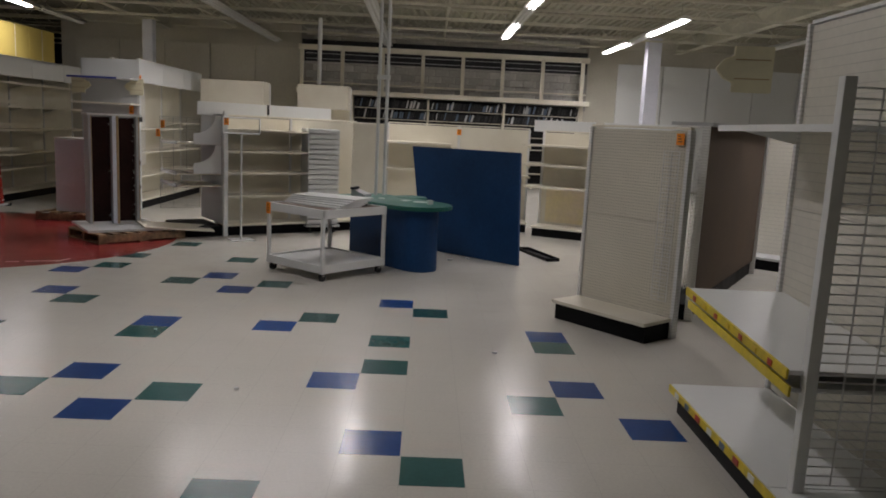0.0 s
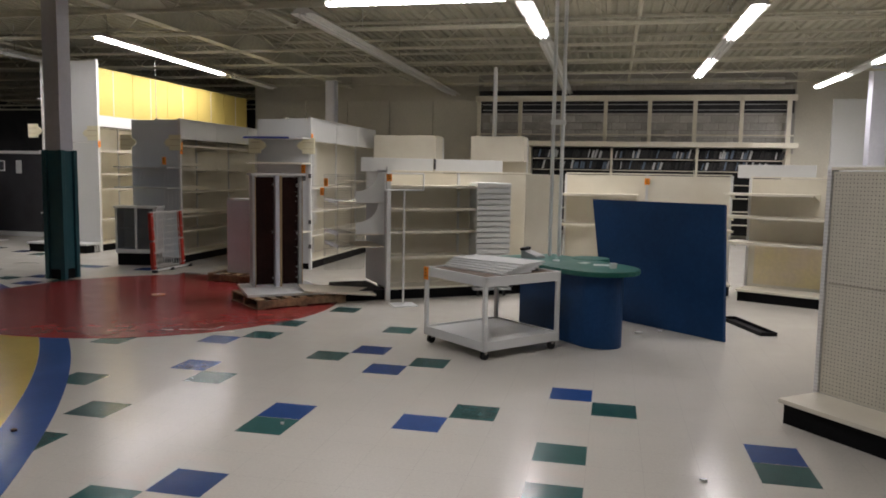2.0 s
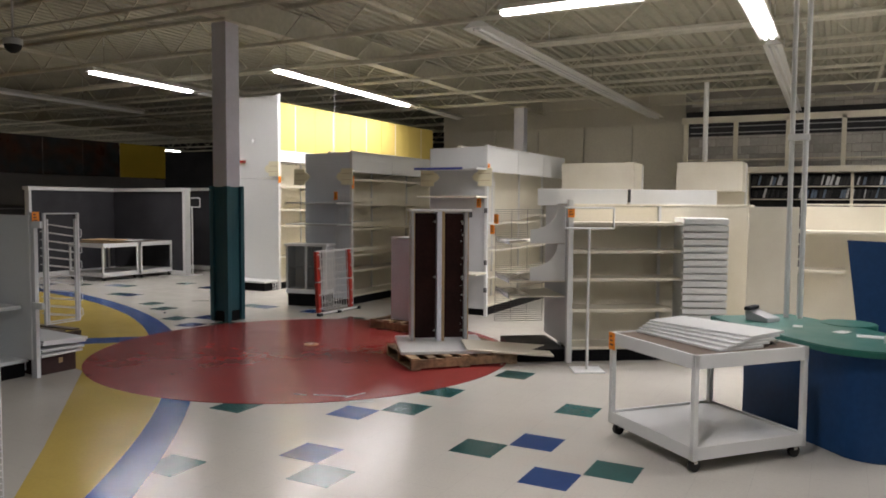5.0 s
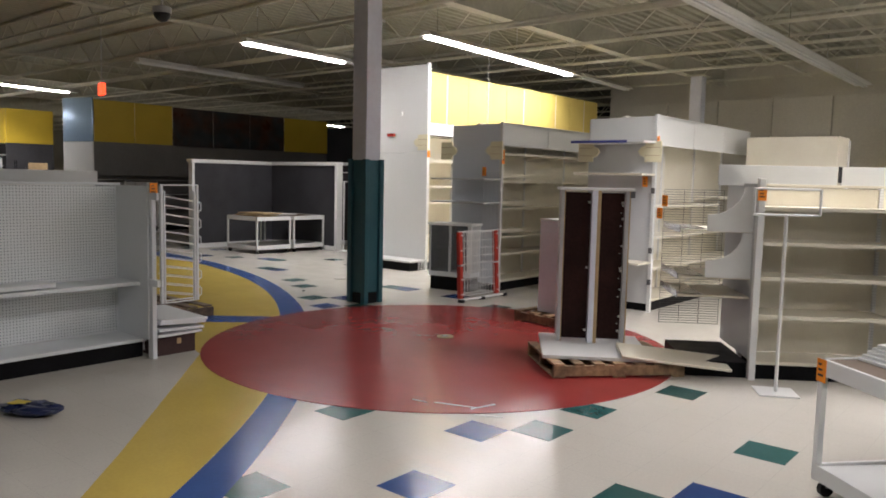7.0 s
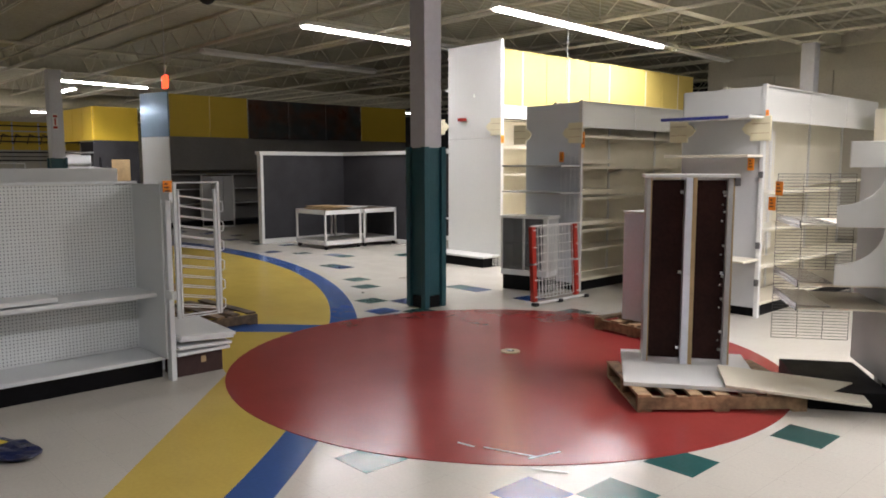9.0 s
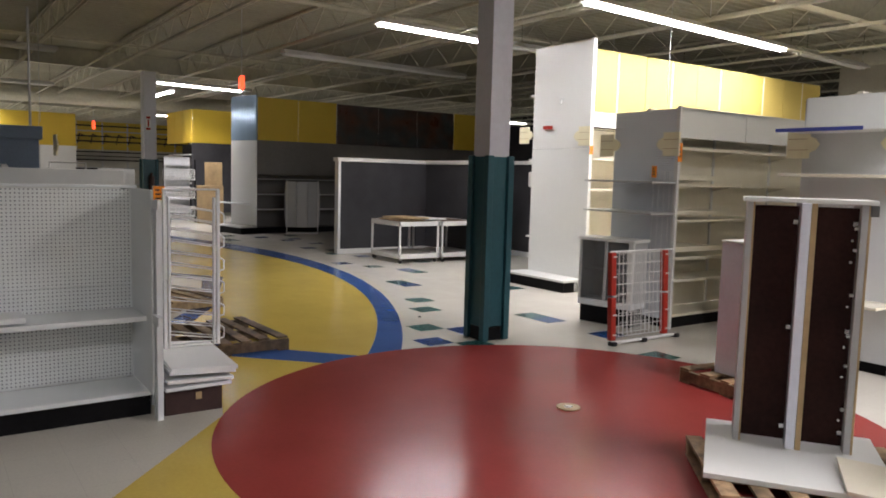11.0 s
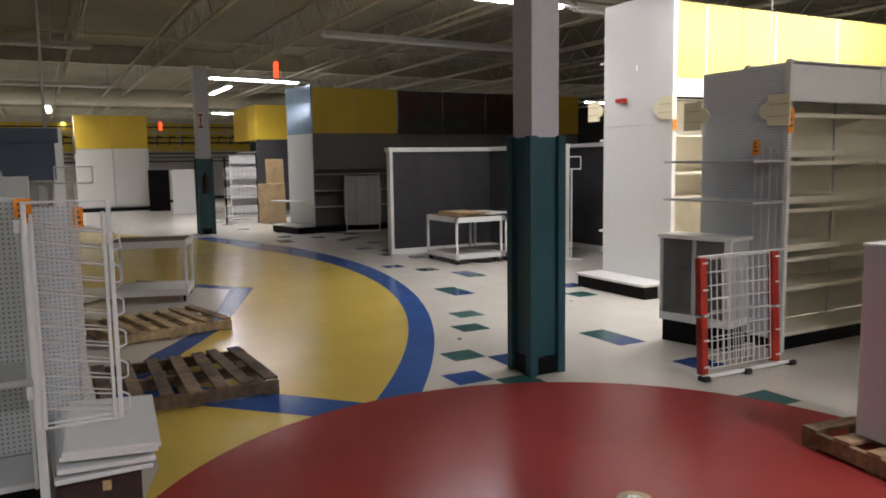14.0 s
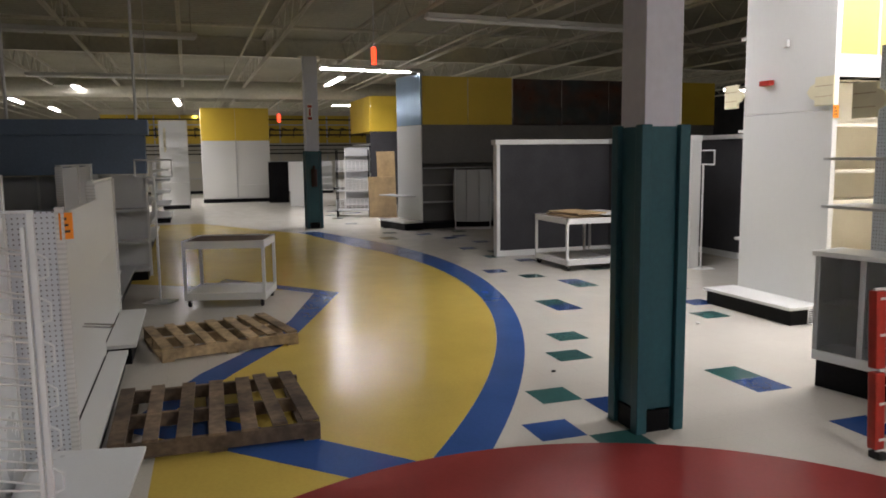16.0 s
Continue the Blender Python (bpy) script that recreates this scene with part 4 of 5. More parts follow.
for k in range(5):
    single("shelf_board", block(0, 0.80, 0, 0.38, 0, 0.016, 0.003), M_WHITE, "loose white shelf board stacked on a stock cart", "shelf board", pose(-1.466 + 0.02 * k, 7.969 + 0.012 * k, 0.725 + 0.0175 * k, 0, 0, -38 + 3 * k), group="boards on the cart")
for k in range(6):
    single("shelf_clip", block(-0.03, 0.03, -0.012, 0.012, 0, 0.025, 0.003), M_STEEL, "small metal shelf clip on a stock cart", "clip", pose(-0.611 + 0.03 * (k % 3), 7.923 + 0.05 * (k // 3), 0.721, 0, 0, 50 * k), group="clips on the cart")
cart(pose(-13.14, 8.75, 0, 0, 0, -105.8), 0.92, 0.72, 0.76, "white two-tier stock cart, empty, on the yellow floor")
cart(pose(-14.47, 12.9, 0, 0, 0, 0), 1.05, 0.88, 0.77, "white stock cart with wood boards on top, by the charcoal partition")
cart(pose(-14.45, 13.83, 0, 0, 0, 0), 1.05, 0.85, 0.77, "white stock cart with wood boards on top, by the charcoal partition")
for k in range(3):
    single("board", block(0, 0.8, 0, 0.5, 0, 0.02, 0.003), (M_PLY, M_WHITE, M_PLY)[k], "loose board lying on a white stock cart", "board", pose(-14.35 + 0.04 * k, 13.03 + 0.45 * (k % 2), 0.772 + 0.021 * k, 0, 0, 3 * k), group="boards in the booth")


# ---- display on a pallet ----
def pallet(m, w, d, slats, mat, label, loose=0.7):
    p = thing("pallet", label, "pallet", m, "wooden pallets")
    gap = (w - 0.1) / (slats - 1)
    rnd = random.Random(slats)
    for y in (0.0, d / 2 - 0.02, d - 0.04):
        part("stringer", block(0, w, y, y + 0.04, 0.018, 0.105, 0.004), mat, p)
    for k in range(slats):
        part("slat", block(k * gap, k * gap + rnd.uniform(0.085, 0.11), -0.005, d + 0.005, 0.106, 0.124, 0.003), mat, p, "", pose(0, 0, rnd.uniform(0, 0.004) * loose, 0, 0, rnd.uniform(-loose, loose)))
    for k in range(3):
        part("bottom_slat", block(k * (w - 0.1) / 2, k * (w - 0.1) / 2 + 0.1, 0, d, 0, 0.017), mat, p)
    return p


pallet(pose(-3.839, 8.864, 0, 0, 0, 48), 1.14, 0.86, 7, M_WOOD, "worn wooden pallet under a display unit")
disp = thing("display_unit", "white display frame with dark brown panels standing on a pallet", "display", pose(-4.289, 9.53, 0.126, 0, 0, 35))
part("base_board", block(-0.10, 0.82, -0.62, 0.34, 0, 0.03, 0.004), M_WHITE, disp, "white base board")
for x0, x1, y0, mat in ((0.05, 0.08, -0.02, M_GREY), (0.325, 0.375, -0.06, M_LILAC), (0.625, 0.66, -0.02, M_GREY)):
    part("stile", block(x0, x1, y0, 0.26, 0.03, 1.42, 0.004), mat, disp)
part("edge_strip", block(0.377, 0.405, -0.06, 0.03, 0.03, 1.42), M_PLY, disp, "raw wood edge strip")
part("edge_strip", block(0.081, 0.09, -0.018, 0.05, 0.03, 1.42), M_PLY, disp, "raw wood edge strip")
part("edge_strip", block(0.661, 0.672, -0.018, 0.24, 0.03, 1.42), M_PLY, disp, "raw wood edge strip")
for a, b in ((0.08, 0.325), (0.375, 0.625)):
    part("panel", block(a, b, 0.055, 0.075, 0.05, 1.40), M_BROWN, disp, "dark brown panel")
    for z in (0.12, 0.7, 1.3):
        part("clip", block(b - 0.03, b - 0.005, 0.03, 0.055, z, z + 0.025), M_STEEL, disp)
for z in (0.2, 0.45, 0.62, 0.85, 1.1, 1.22):
    part("screw", rods([((0.6, 0.048, z), (0.6, 0.056, z))], 0.008, 8), M_STEEL, disp)
    part("shelf_pin", block(0.606, 0.624, 0.02, 0.05, z + 0.06, z + 0.075), M_WHITE, disp)
part("latch", block(0.66, 0.70, -0.075, -0.052, 1.36, 1.42, 0.003), M_DARKWIRE, disp, "dark metal latch")
part("top_board", block(0.03, 0.70, -0.05, 0.3, 1.42, 1.445, 0.004), M_WHITE, disp, "white top board")
pallet(pose(-5.577, 10.802, 0, 0, 0, -8), 0.95, 0.75, 5, M_WOOD, "worn wooden pallet under a lilac cabinet")
lilac = thing("lilac_cabinet", "plain pale lilac cabinet standing on a pallet", "cabinet", pose(-5.329, 10.906, 0.126, 0, 0, -6))
part("body", block(0, 0.62, 0.014, 0.45, 0, 1.05, 0.006), M_LILAC, lilac)
part("front_panel", block(0.003, 0.617, 0.0, 0.012, 0.005, 1.045, 0.004), M_LILAC, lilac)
part("top", block(-0.004, 0.624, -0.004, 0.454, 1.052, 1.07, 0.004), M_WHITE, lilac, "white top edge")

# ---- display case and red-edged grille ----
case_ob = thing("display_case", "grey display case with smoky glass doors in front of a gondola", "display case", pose(-7.945, 11.98, 0, 0, 0, 12))
part("plinth", block(0.02, 0.67, 0.03, 0.3, 0, 0.2), M_BLACK, case_ob, "black plinth")
part("bottom", block(0.0, 0.69, 0.0, 0.32, 0.2, 0.27, 0.004), M_COOL, case_ob)
part("back", block(0.016, 0.674, 0.304, 0.32, 0.271, 0.949), M_GREY, case_ob)
for x in (0.0, 0.675):
    part("side", block(x, x + 0.015, 0.041, 0.32, 0.271, 0.949, 0.003), M_GREY, case_ob)
part("inner_shelf", block(0.018, 0.672, 0.08, 0.30, 0.6, 0.615, 0.003), M_GREY, case_ob, "grey inner shelf")
part("top", block(-0.02, 0.71, -0.02, 0.33, 0.95, 0.985, 0.005), M_WHITE, case_ob, "pale top")
for x, w, paint in ((0.0, 0.03, M_GREY), (0.325, 0.035, M_GREY), (0.63, 0.06, M_WHITE)):
    part("stile", block(x, x + w, 0.0, 0.04, 0.271, 0.949, 0.003), paint, case_ob)
for a, w in ((0.031, 0.293), (0.361, 0.268)):
    part("glass_door", block(a, a + w, 0.015, 0.021, 0.271, 0.949), M_GLASS, case_ob, "smoky glass door")
grille = thing("wire_gate", "white wire gate with red padded sides, propped on the floor", "wire gate", pose(-6.788, 11.303, 0.0, 0, 0, 89) @ pose(0, 0, 0, -3, 0, 0))
wire_grid("mesh", 0.70, 0.84, 11, 8, 0.0038, M_WIRE, grille, pose(0.04, 0, 0.08), "white wire mesh")
for x in (-0.03, 0.745):
    for z0, z1 in ((0.05, 0.48), (0.5, 0.93)):
        part("side_pad", block(x, x + 0.068, -0.03, 0.03, z0, z1, 0.012), M_REDPAINT, grille, "red padded side")
wire_grid("inner_mesh", 0.46, 0.8, 8, 8, 0.0034, M_WIRE, grille, pose(0.18, 0.07, 0.1), "second wire mesh folded behind")
for x in (0.004, 0.779):
    for z in (0.1, 0.3, 0.486, 0.68, 0.88):
        part("clip", block(x - 0.012, x + 0.04, -0.036, -0.026, z, z + 0.014, 0.002), M_WIRE, grille, "white plastic clip")
part("top_bar", rods([((-0.02, 0.0, 0.935), (0.9, 0.0, 0.935))], 0.009, 8), M_WIRE, grille)
part("foot_bar", rods([((-0.02, -0.02, 0.03), (0.96, -0.02, 0.03))], 0.016, 8), M_WIRE, grille)
for x in (0.0, 0.44, 0.94):
    part("foot", block(x - 0.03, x + 0.03, -0.06, 0.02, 0.0, 0.042, 0.01), M_RUBBER, grille, "dark rubber foot")

# ---- sign stands ----
def sign_stand(x, y, h, rz, label):
    s = thing("sign_stand", label, "sign stand", pose(x, y, 0, 0, 0, rz), "sign stands")
    part("base_plate", block(-0.15, 0.15, -0.14, 0.14, 0, 0.012, 0.003), M_WHITE, s)
    part("pole", rods([((0, 0, 0.012), (0, 0, h - 0.2))], 0.014, 8), M_WHITE, s)
    part("sign_frame", rods([((-0.24, 0, h - 0.2), (0.24, 0, h - 0.2)), ((-0.24, 0, h), (0.24, 0, h)), ((-0.24, 0, h - 0.2), (-0.24, 0, h)), ((0.24, 0, h - 0.2), (0.24, 0, h))], 0.01, 6), M_WHITE, s, "empty white sign frame")
    return s


sign_stand(-2.356, 9.756, 1.6, 30, "white sign stand with an empty frame beside the gondola")
sign_stand(-12.95, 14.85, 1.72, 0, "white sign stand with an empty frame by the charcoal partition")

# ---- low peg board gondola, wire rack and boards ----
low = gondola("white pegboard gondola with two shelves and a black plinth", pose(-6.82, 4.1, 0, 0, 0, 90), 2.84, 1.5, 0.46, 2, [(b, 0.665, 0.4) for b in range(2)], M_COOL, M_PEG_COOL, base=0.17)
part("end_panel", block(2.835, 2.85, 0.06, 0.95, 0.05, 1.5, 0.003), M_COOL, low, "white end panel")
part("end_post", block(2.82, 2.86, -0.14, -0.06, 0.0, 1.53, 0.004), M_COOL, low, "white end post")
part("end_panel", block(2.80, 2.815, -0.1, 0.46, 0.17, 1.5, 0.003), M_COOL, low, "white end panel")
tag_on(low, 2.84, -0.141, 1.42, 0.11)
part("loose_shelf", block(0.3, 2.1, 0.05, 0.3, 0.68, 0.715, 0.004), M_COOL, low, "loose shelf board")
wrack = thing("wire_display_rack", "white wire display rack hung on a gondola end", "wire rack", pose(-6.56, 6.93, 0.045, 0, 0, 90))
for x, w in ((0.0, 0.022), (0.03, 0.014), (0.315, 0.014), (0.338, 0.02)):
    part("side_post", block(x, x + w, -0.014, 0.014, 0.46, 1.42 if 0.02 < x < 0.33 else 1.47, 0.003), M_COOL, wrack)
for z in (0.6, 1.34):
    part("bracket", block(-0.03, 0.012, 0.0, 0.15, z, z + 0.06, 0.003), M_COOL, wrack, "white hanging bracket")
for z in (0.46, 0.48, 1.47):
    part("cross_bar", rods([((0, 0, z), (0.358, 0, z))], 0.006, 6), M_COOL, wrack)
for k in range(12):
    z = 0.5 + k * 0.075
    for y, dz in ((0.0, 0.0), (0.09, 0.008)):
        part("sloping_wire", rods([((0.03, y, z + dz + 0.05), (0.33, y * 0.4, z + dz))], 0.0042, 5), M_WIRE, wrack)
for k in range(6):
    z = 0.53 + k * 0.15
    part("hook", rods([((0.358, 0, z + 0.05), (0.388, 0, z + 0.03)), ((0.388, 0, z + 0.03), (0.388, 0, z - 0.03)), ((0.388, 0, z - 0.03), (0.36, 0, z - 0.04))], 0.0042, 5), M_COOL, wrack)
single("carton", block(-0.19, 0.19, -0.12, 0.12, 0, 0.17, 0.004), M_CARD, "dark brown carton under stacked shelf boards", "carton", pose(-6.87, 7.18, 0, 0, 0, 88))
single("carton_hole", block(-0.02, 0.02, -0.124, -0.12, 0.09, 0.14), M_PLY, "small hand hole in the dark carton", "hand hole", pose(-6.868, 7.21, 0, 0, 0, 88), kind="structure")
for k, (dz, tilt) in enumerate(((0.175, 0), (0.21, 3), (0.26, 5), (0.285, 4))):
    single("shelf_board", block(-0.86, 0.0, -0.44, 0.0, 0, 0.024, 0.004), M_COOL, "white shelf board stacked on a carton beside the gondola", "shelf board", pose(-6.71 + 0.01 * k, 7.42 + 0.012 * k, dz, -tilt * 0.6, 0, 1.5 - 2 * k), group="boards on the carton")
near_grid = thing("wire_grid_stand", "white wire grid display stand on a black plinth", "wire grid", pose(-3.361, 4.533, 0, 0, 0, 222))
part("base_frame", block(0.45, 1.1, -0.05, 0.3, 0.0, 0.14), M_BLACK, near_grid, "black base")
for x in (0.03, 0.9):
    part("post", rods([((x, 0.02, 0.0), (x, 0.02, 1.4))], 0.006, 6), M_WIRE, near_grid)
wire_grid("grid", 0.95, 1.3, 6, 46, 0.0026, M_WIRE, near_grid, pose(0.0, 0, 0.1), "white wire grid")
part("shelf", block(0.5, 1.1, 0.0, 0.3, 0.28, 0.295, 0.003), M_WHITE, near_grid)
single("cloth", prism(arc(0, 0, 0.16, 0, 360, 14)[:-1], 0.0, 0.12, 0.02), M_GREENCLOTH, "crumpled green cloth on the grid stand", "cloth", pose(-3.703, 3.949, 0.296, 0, 0, 20))
bag = thing("plastic_bag", "crumpled dark blue printed bag lying on the floor", "bag", pose(-5.87, 5.6, 0.0, 0, 0, 25))
crumple = random.Random(12)
bm = bmesh.new()
bmesh.ops.create_icosphere(bm, subdivisions=3, radius=1.0)
for v in bm.verts:
    k = 1 + crumple.uniform(-0.14, 0.14)
    v.co = Vector((v.co.x * 0.23 * k, v.co.y * 0.12 * k, max(0.002, (v.co.z * 0.5 + 0.5) * 0.075 * k)))
part("skin", bm, M_BAG, bag)
part("print_patch", block(-0.14, -0.02, -0.05, 0.04, 0.066, 0.073, 0.003), M_YELLOWTAPE, bag, "yellow printed patch")

gondola("white gondola with plain back boards facing the pallets", pose(-10.344, 7.303, 0, 0, 0, 180), 1.6, 1.5, 0.27, 1, [], M_WHITE, M_WHITE, base=0.17)
g7b = thing("gondola_end", "pegboard gondola end with a slotted post and plain side", "shelving", pose(-7.813, 7.188, 0), "store gondolas")
part("peg_panel", block(-0.02, 0.0, -0.62, -0.03, 0.15, 1.44, 0.003), M_PEG_X, g7b, "white pegboard")
part("end_post", block(-0.03, 0.01, -0.03, 0.01, 0.0, 1.46, 0.003), M_SLOT, g7b, "slotted white post")
part("deck", block(-2.44, -0.03, -0.09, 0.06, 0.12, 0.15, 0.004), M_WHITE, g7b, "white base deck")
part("side_panel", block(-2.44, -0.035, -0.115, -0.1, 0.15, 1.38, 0.003), M_WHITE, g7b, "plain pale side panel")
part("plinth", block(-2.42, -0.04, -0.5, 0.03, 0.0, 0.118), M_BLACK, g7b, "black plinth")
part("hook", rods([((-1.2, -0.1, 0.62), (-1.2, 0.06, 0.6)), ((-1.2, 0.06, 0.6), (-1.28, 0.08, 0.6)), ((-1.28, 0.08, 0.6), (-1.28, -0.1, 0.62))], 0.006, 5), M_STEEL, g7b, "steel hook")
tag_on(g7b, -0.01, 0.015, 1.3, 0.13, 130)
single("tall_board", block(0, 1.2, 0, 0.03, 0, 1.62, 0.004), M_WHITE, "tall white board behind the pegboard gondola", "board", pose(-7.76, 6.96, 0, 0, 0, -90))
pallet(pose(-8.13, 7.28, 0, 0, 0, 90), 1.18, 1.08, 7, M_WOOD_OLD, "weathered grey-brown wooden pallet on the floor", 1.8)
pallet(pose(-10.3, 7.5, 0, 0, 0, 101.5), 1.18, 0.95, 7, M_WOOD_LIGHT, "light wooden pallet on the floor", 1.2)

g8 = gondola("grey gondola with wire baskets", pose(-12.145, 7.003, 0, 0, 0, 180), 3.6, 1.62, 0.45, 3, [(0, 0.4, 0.4)], M_GREY, M_PALEGREY, base=0.17)
wire_grid("basket", 0.6, 0.32, 8, 8, 0.004, M_WIRE, g8, pose(0.0, 0.0, 0.3), "white wire basket")
sign_stand(-13.202, 7.397, 1.68, 60, "white sign stand with an empty frame beside the gondola")
gondola("grey shelf unit with sagging boards", pose(-19.065, 7.092, 0, 0, 0, 180), 3.2, 1.55, 0.5, 3, [(b, z, 0.45) for b in range(3) for z in (0.5, 0.85, 1.2)], M_GREY, M_GREY)
soffit = thing("soffit", "slate blue soffit hung from the roof on rods", "soffit", pose(-14.742, 7.295, 0))
part("upper_board", block(-0.3, 0.0, -7.5, 0.0, 2.02, 2.22, 0.01), M_SLATE, soffit)
part("lower_board", block(-0.35, -0.06, -7.4, -0.05, 1.5, 2.02, 0.006), M_SLATE, soffit)
for k in range(5):
    part("hanger", rods([((-0.15, -0.15 - 1.55 * k, 2.2), (-0.15, -0.15 - 1.55 * k, 4.0))], 0.02, 6), M_GREY, soffit)
hex_sign(soffit, 0, 0, 0, pose(-0.2, 0.2, 1.95, 0, 0, 180))
gondola("slate and white gondola run below the soffit", pose(-15, 0.2, 0, 0, 0, 90), 7.0, 1.48, 0.5, 5, [(b, z, 0.45) for b in range(5) for z in (0.55, 1.0)], M_GREY, M_GREY)

# ---- charcoal booth ----
booth = thing("partition", "charcoal partition walls with white trim caps", "partition", pose(-15.38, 12.62, 0), "charcoal partitions", "structure")
part("panel", block(-0.05, 0.05, 0.04, 2.2, 0.1, 1.86), M_CHAR, booth, "charcoal panel")
part("panel", block(0.05, 2.3, 2.1, 2.2, 0.1, 1.86), M_CHAR, booth, "charcoal panel")
part("cap", block(-0.1, 0.1, -0.05, 2.24, 1.86, 1.94, 0.012), M_WHITE, booth, "white moulded cap")
part("cap", block(0.1, 2.38, 2.05, 2.25, 1.86, 1.94, 0.012), M_WHITE, booth, "white moulded cap")
part("skirting", block(-0.065, 0.065, -0.02, 2.2, 0.0, 0.1, 0.006), M_WHITE, booth, "white skirting")
part("skirting", block(0.065, 2.3, 2.085, 2.2, 0.0, 0.1, 0.006), M_WHITE, booth, "white skirting")
part("end_trim", block(-0.075, 0.075, -0.02, 0.04, 0.1, 1.86, 0.006), M_WHITE, booth, "white end trim")
part("end_trim", block(2.3, 2.38, 2.07, 2.23, 0.0, 1.86, 0.006), M_WHITE, booth, "white end trim")
booth2 = thing("partition", "charcoal partition wall with a white skirting and cap", "partition", pose(-16.35, 16.0, 0), "charcoal partitions", "structure")
part("panel", block(0.0, 4.4, 0, 0.1, 0.1, 1.9), M_CHAR, booth2, "charcoal panel")
part("skirting", block(0.0, 4.4, -0.015, 0.1, 0, 0.1, 0.005), M_WHITE, booth2, "white skirting")
part("cap", block(-0.03, 4.43, -0.05, 0.15, 1.9, 1.97, 0.01), M_WHITE, booth2, "white moulded cap")
part("socket_plate", block(2.9, 3.05, -0.012, 0, 1.45, 1.75, 0.004), M_WHITE, booth2, "white wall plate")

# ---- far runs ----
mir = thing("gondola_run", "tall gondola run with a mirrored end and yellow fascia", "shelving", pose(-20.45, 12.9, 0, 0, 0, 90), "store gondolas")
part("end_panel", block(-0.03, 0.0, 0.0, 1.2, 0.2, 2.40, 0.004), M_WHITE, mir, "white end panel", pose(0, 0, 0, 0, 0, 12))
part("mirror", block(-0.03, 0.0, 0.0, 1.2, 2.404, 3.55, 0.004), M_MIRROR, mir, "blue-tinted mirror panel", pose(0, 0, 0, 0, 0, 12))
part("end_plinth", block(-0.5, -0.03, -0.02, 1.25, 0, 0.16), M_BLACK, mir, "black plinth", pose(0, 0, 0, 0, 0, 12))
part("end_deck", block(-0.52, -0.03, -0.04, 1.27, 0.16, 0.19, 0.004), M_WHITE, mir, "", pose(0, 0, 0, 0, 0, 12))
part("end_shelf", block(-0.4, -0.03, 0.3, 1.5, 0.75, 0.77), M_GREY, mir, "", pose(0, 0, 0, 0, 0, 12))
part("plinth", block(0, 8.0, 0.05, 0.5, 0, 0.15), M_BLACK, mir, "black plinth")
part("back_board", block(0, 8.0, 0.5, 0.55, 0.15, 2.6), M_DIMGREY, mir)
part("soffit_board", block(0.0, 8.0, 0.02, 0.06, 1.53, 2.39, 0.004), M_DIMGREY, mir, "grey fascia board")
for k in range(2):
    part("fascia", block(0.02 + 1.12 * k, 1.12 + 1.12 * k, 0.0, 0.03, 2.41, 3.5, 0.004), M_YELLOW, mir, "yellow fascia board")
for k in range(3):
    part("mural", block(2.27 + 1.3 * k, 3.55 + 1.3 * k, 0.0, 0.03, 2.41, 3.48, 0.004), M_MURAL, mir, "dark printed mural board")
part("fascia", block(6.2, 8.0, 0.0, 0.03, 2.41, 3.48, 0.004), M_YELLOW, mir, "yellow fascia board")
for z in (0.6, 1.0, 1.4):
    part("shelf", block(0.0, 8.0, 0.1, 0.5, z, z + 0.02), M_GREY, mir)
fold = thing("folding_screen", "pale grey folding display with rounded wings on a wire base", "display", pose(-20.05, 13.98, 0, 0, 0, 68))
for k in range(3):
    part("wing", prism([(0.0, 0.0), (0.28, 0.0), (0.31, 0.3), (0.31, 0.9), (0.28, 1.2), (0.0, 1.2)] if k == 2 else ([(0.0, 0.0), (-0.28, 0.0), (-0.31, 0.3), (-0.31, 0.9), (-0.28, 1.2), (0.0, 1.2)] if k == 0 else [(-0.14, 0), (0.14, 0), (0.14, 1.2), (-0.14, 1.2)]), -0.015, 0.015, 0.004), M_GREY, fold, "", pose((k - 1) * 0.15, 0.03 * abs(k - 1), 0.17, 90, 0, (k - 1) * 12))
part("wire_base", rods([((-0.4, -0.1, 0.02), (0.4, -0.1, 0.02)), ((-0.4, 0.2, 0.02), (0.4, 0.2, 0.02)), ((-0.4, -0.1, 0.02), (-0.4, -0.02, 1.4)), ((0.4, -0.1, 0.02), (0.4, -0.02, 1.4)), ((-0.4, -0.1, 0.02), (-0.4, 0.2, 0.02)), ((0.4, -0.1, 0.02), (0.4, 0.2, 0.02))], 0.012, 6), M_WIRE, fold)
for k, (w, h) in enumerate(((0.75, 1.15), (0.5, 1.85))):
    single("plywood_sheet", block(0, w, 0, 0.02, 0, h, 0.003), M_PLY, "raw plywood sheet leaning near a gondola", "plywood", pose(-24.2 - 0.35 * k, 12.5 + 0.35 * k, 0.02, 12, 0, 70), group="plywood sheets")
cab = thing("wall_cabinet", "tall white double cabinet with yellow upper panels and black plinth", "cabinet", pose(-34.2, 8.3, 0, 0, 0, 90))
part("body", block(0, 2.56, 0.03, 0.6, 0.14, 3.6), M_WHITE, cab)
part("plinth", block(0.0, 2.56, -0.05, 0.6, 0, 0.14), M_BLACK, cab, "black plinth")
for k in range(2):
    part("door", block(0.01 + 1.28 * k, 1.27 + 1.28 * k, 0.0, 0.03, 0.18, 2.37, 0.006), M_WHITE, cab, "white door")
    part("upper_panel", block(0.005 + 1.28 * k, 1.275 + 1.28 * k, 0.0, 0.03, 2.38, 3.62, 0.006), M_YELLOW, cab, "yellow upper panel")
part("middle_post", block(1.255, 1.305, -0.02, 0.0, 0.2, 2.37), M_GREY, cab)
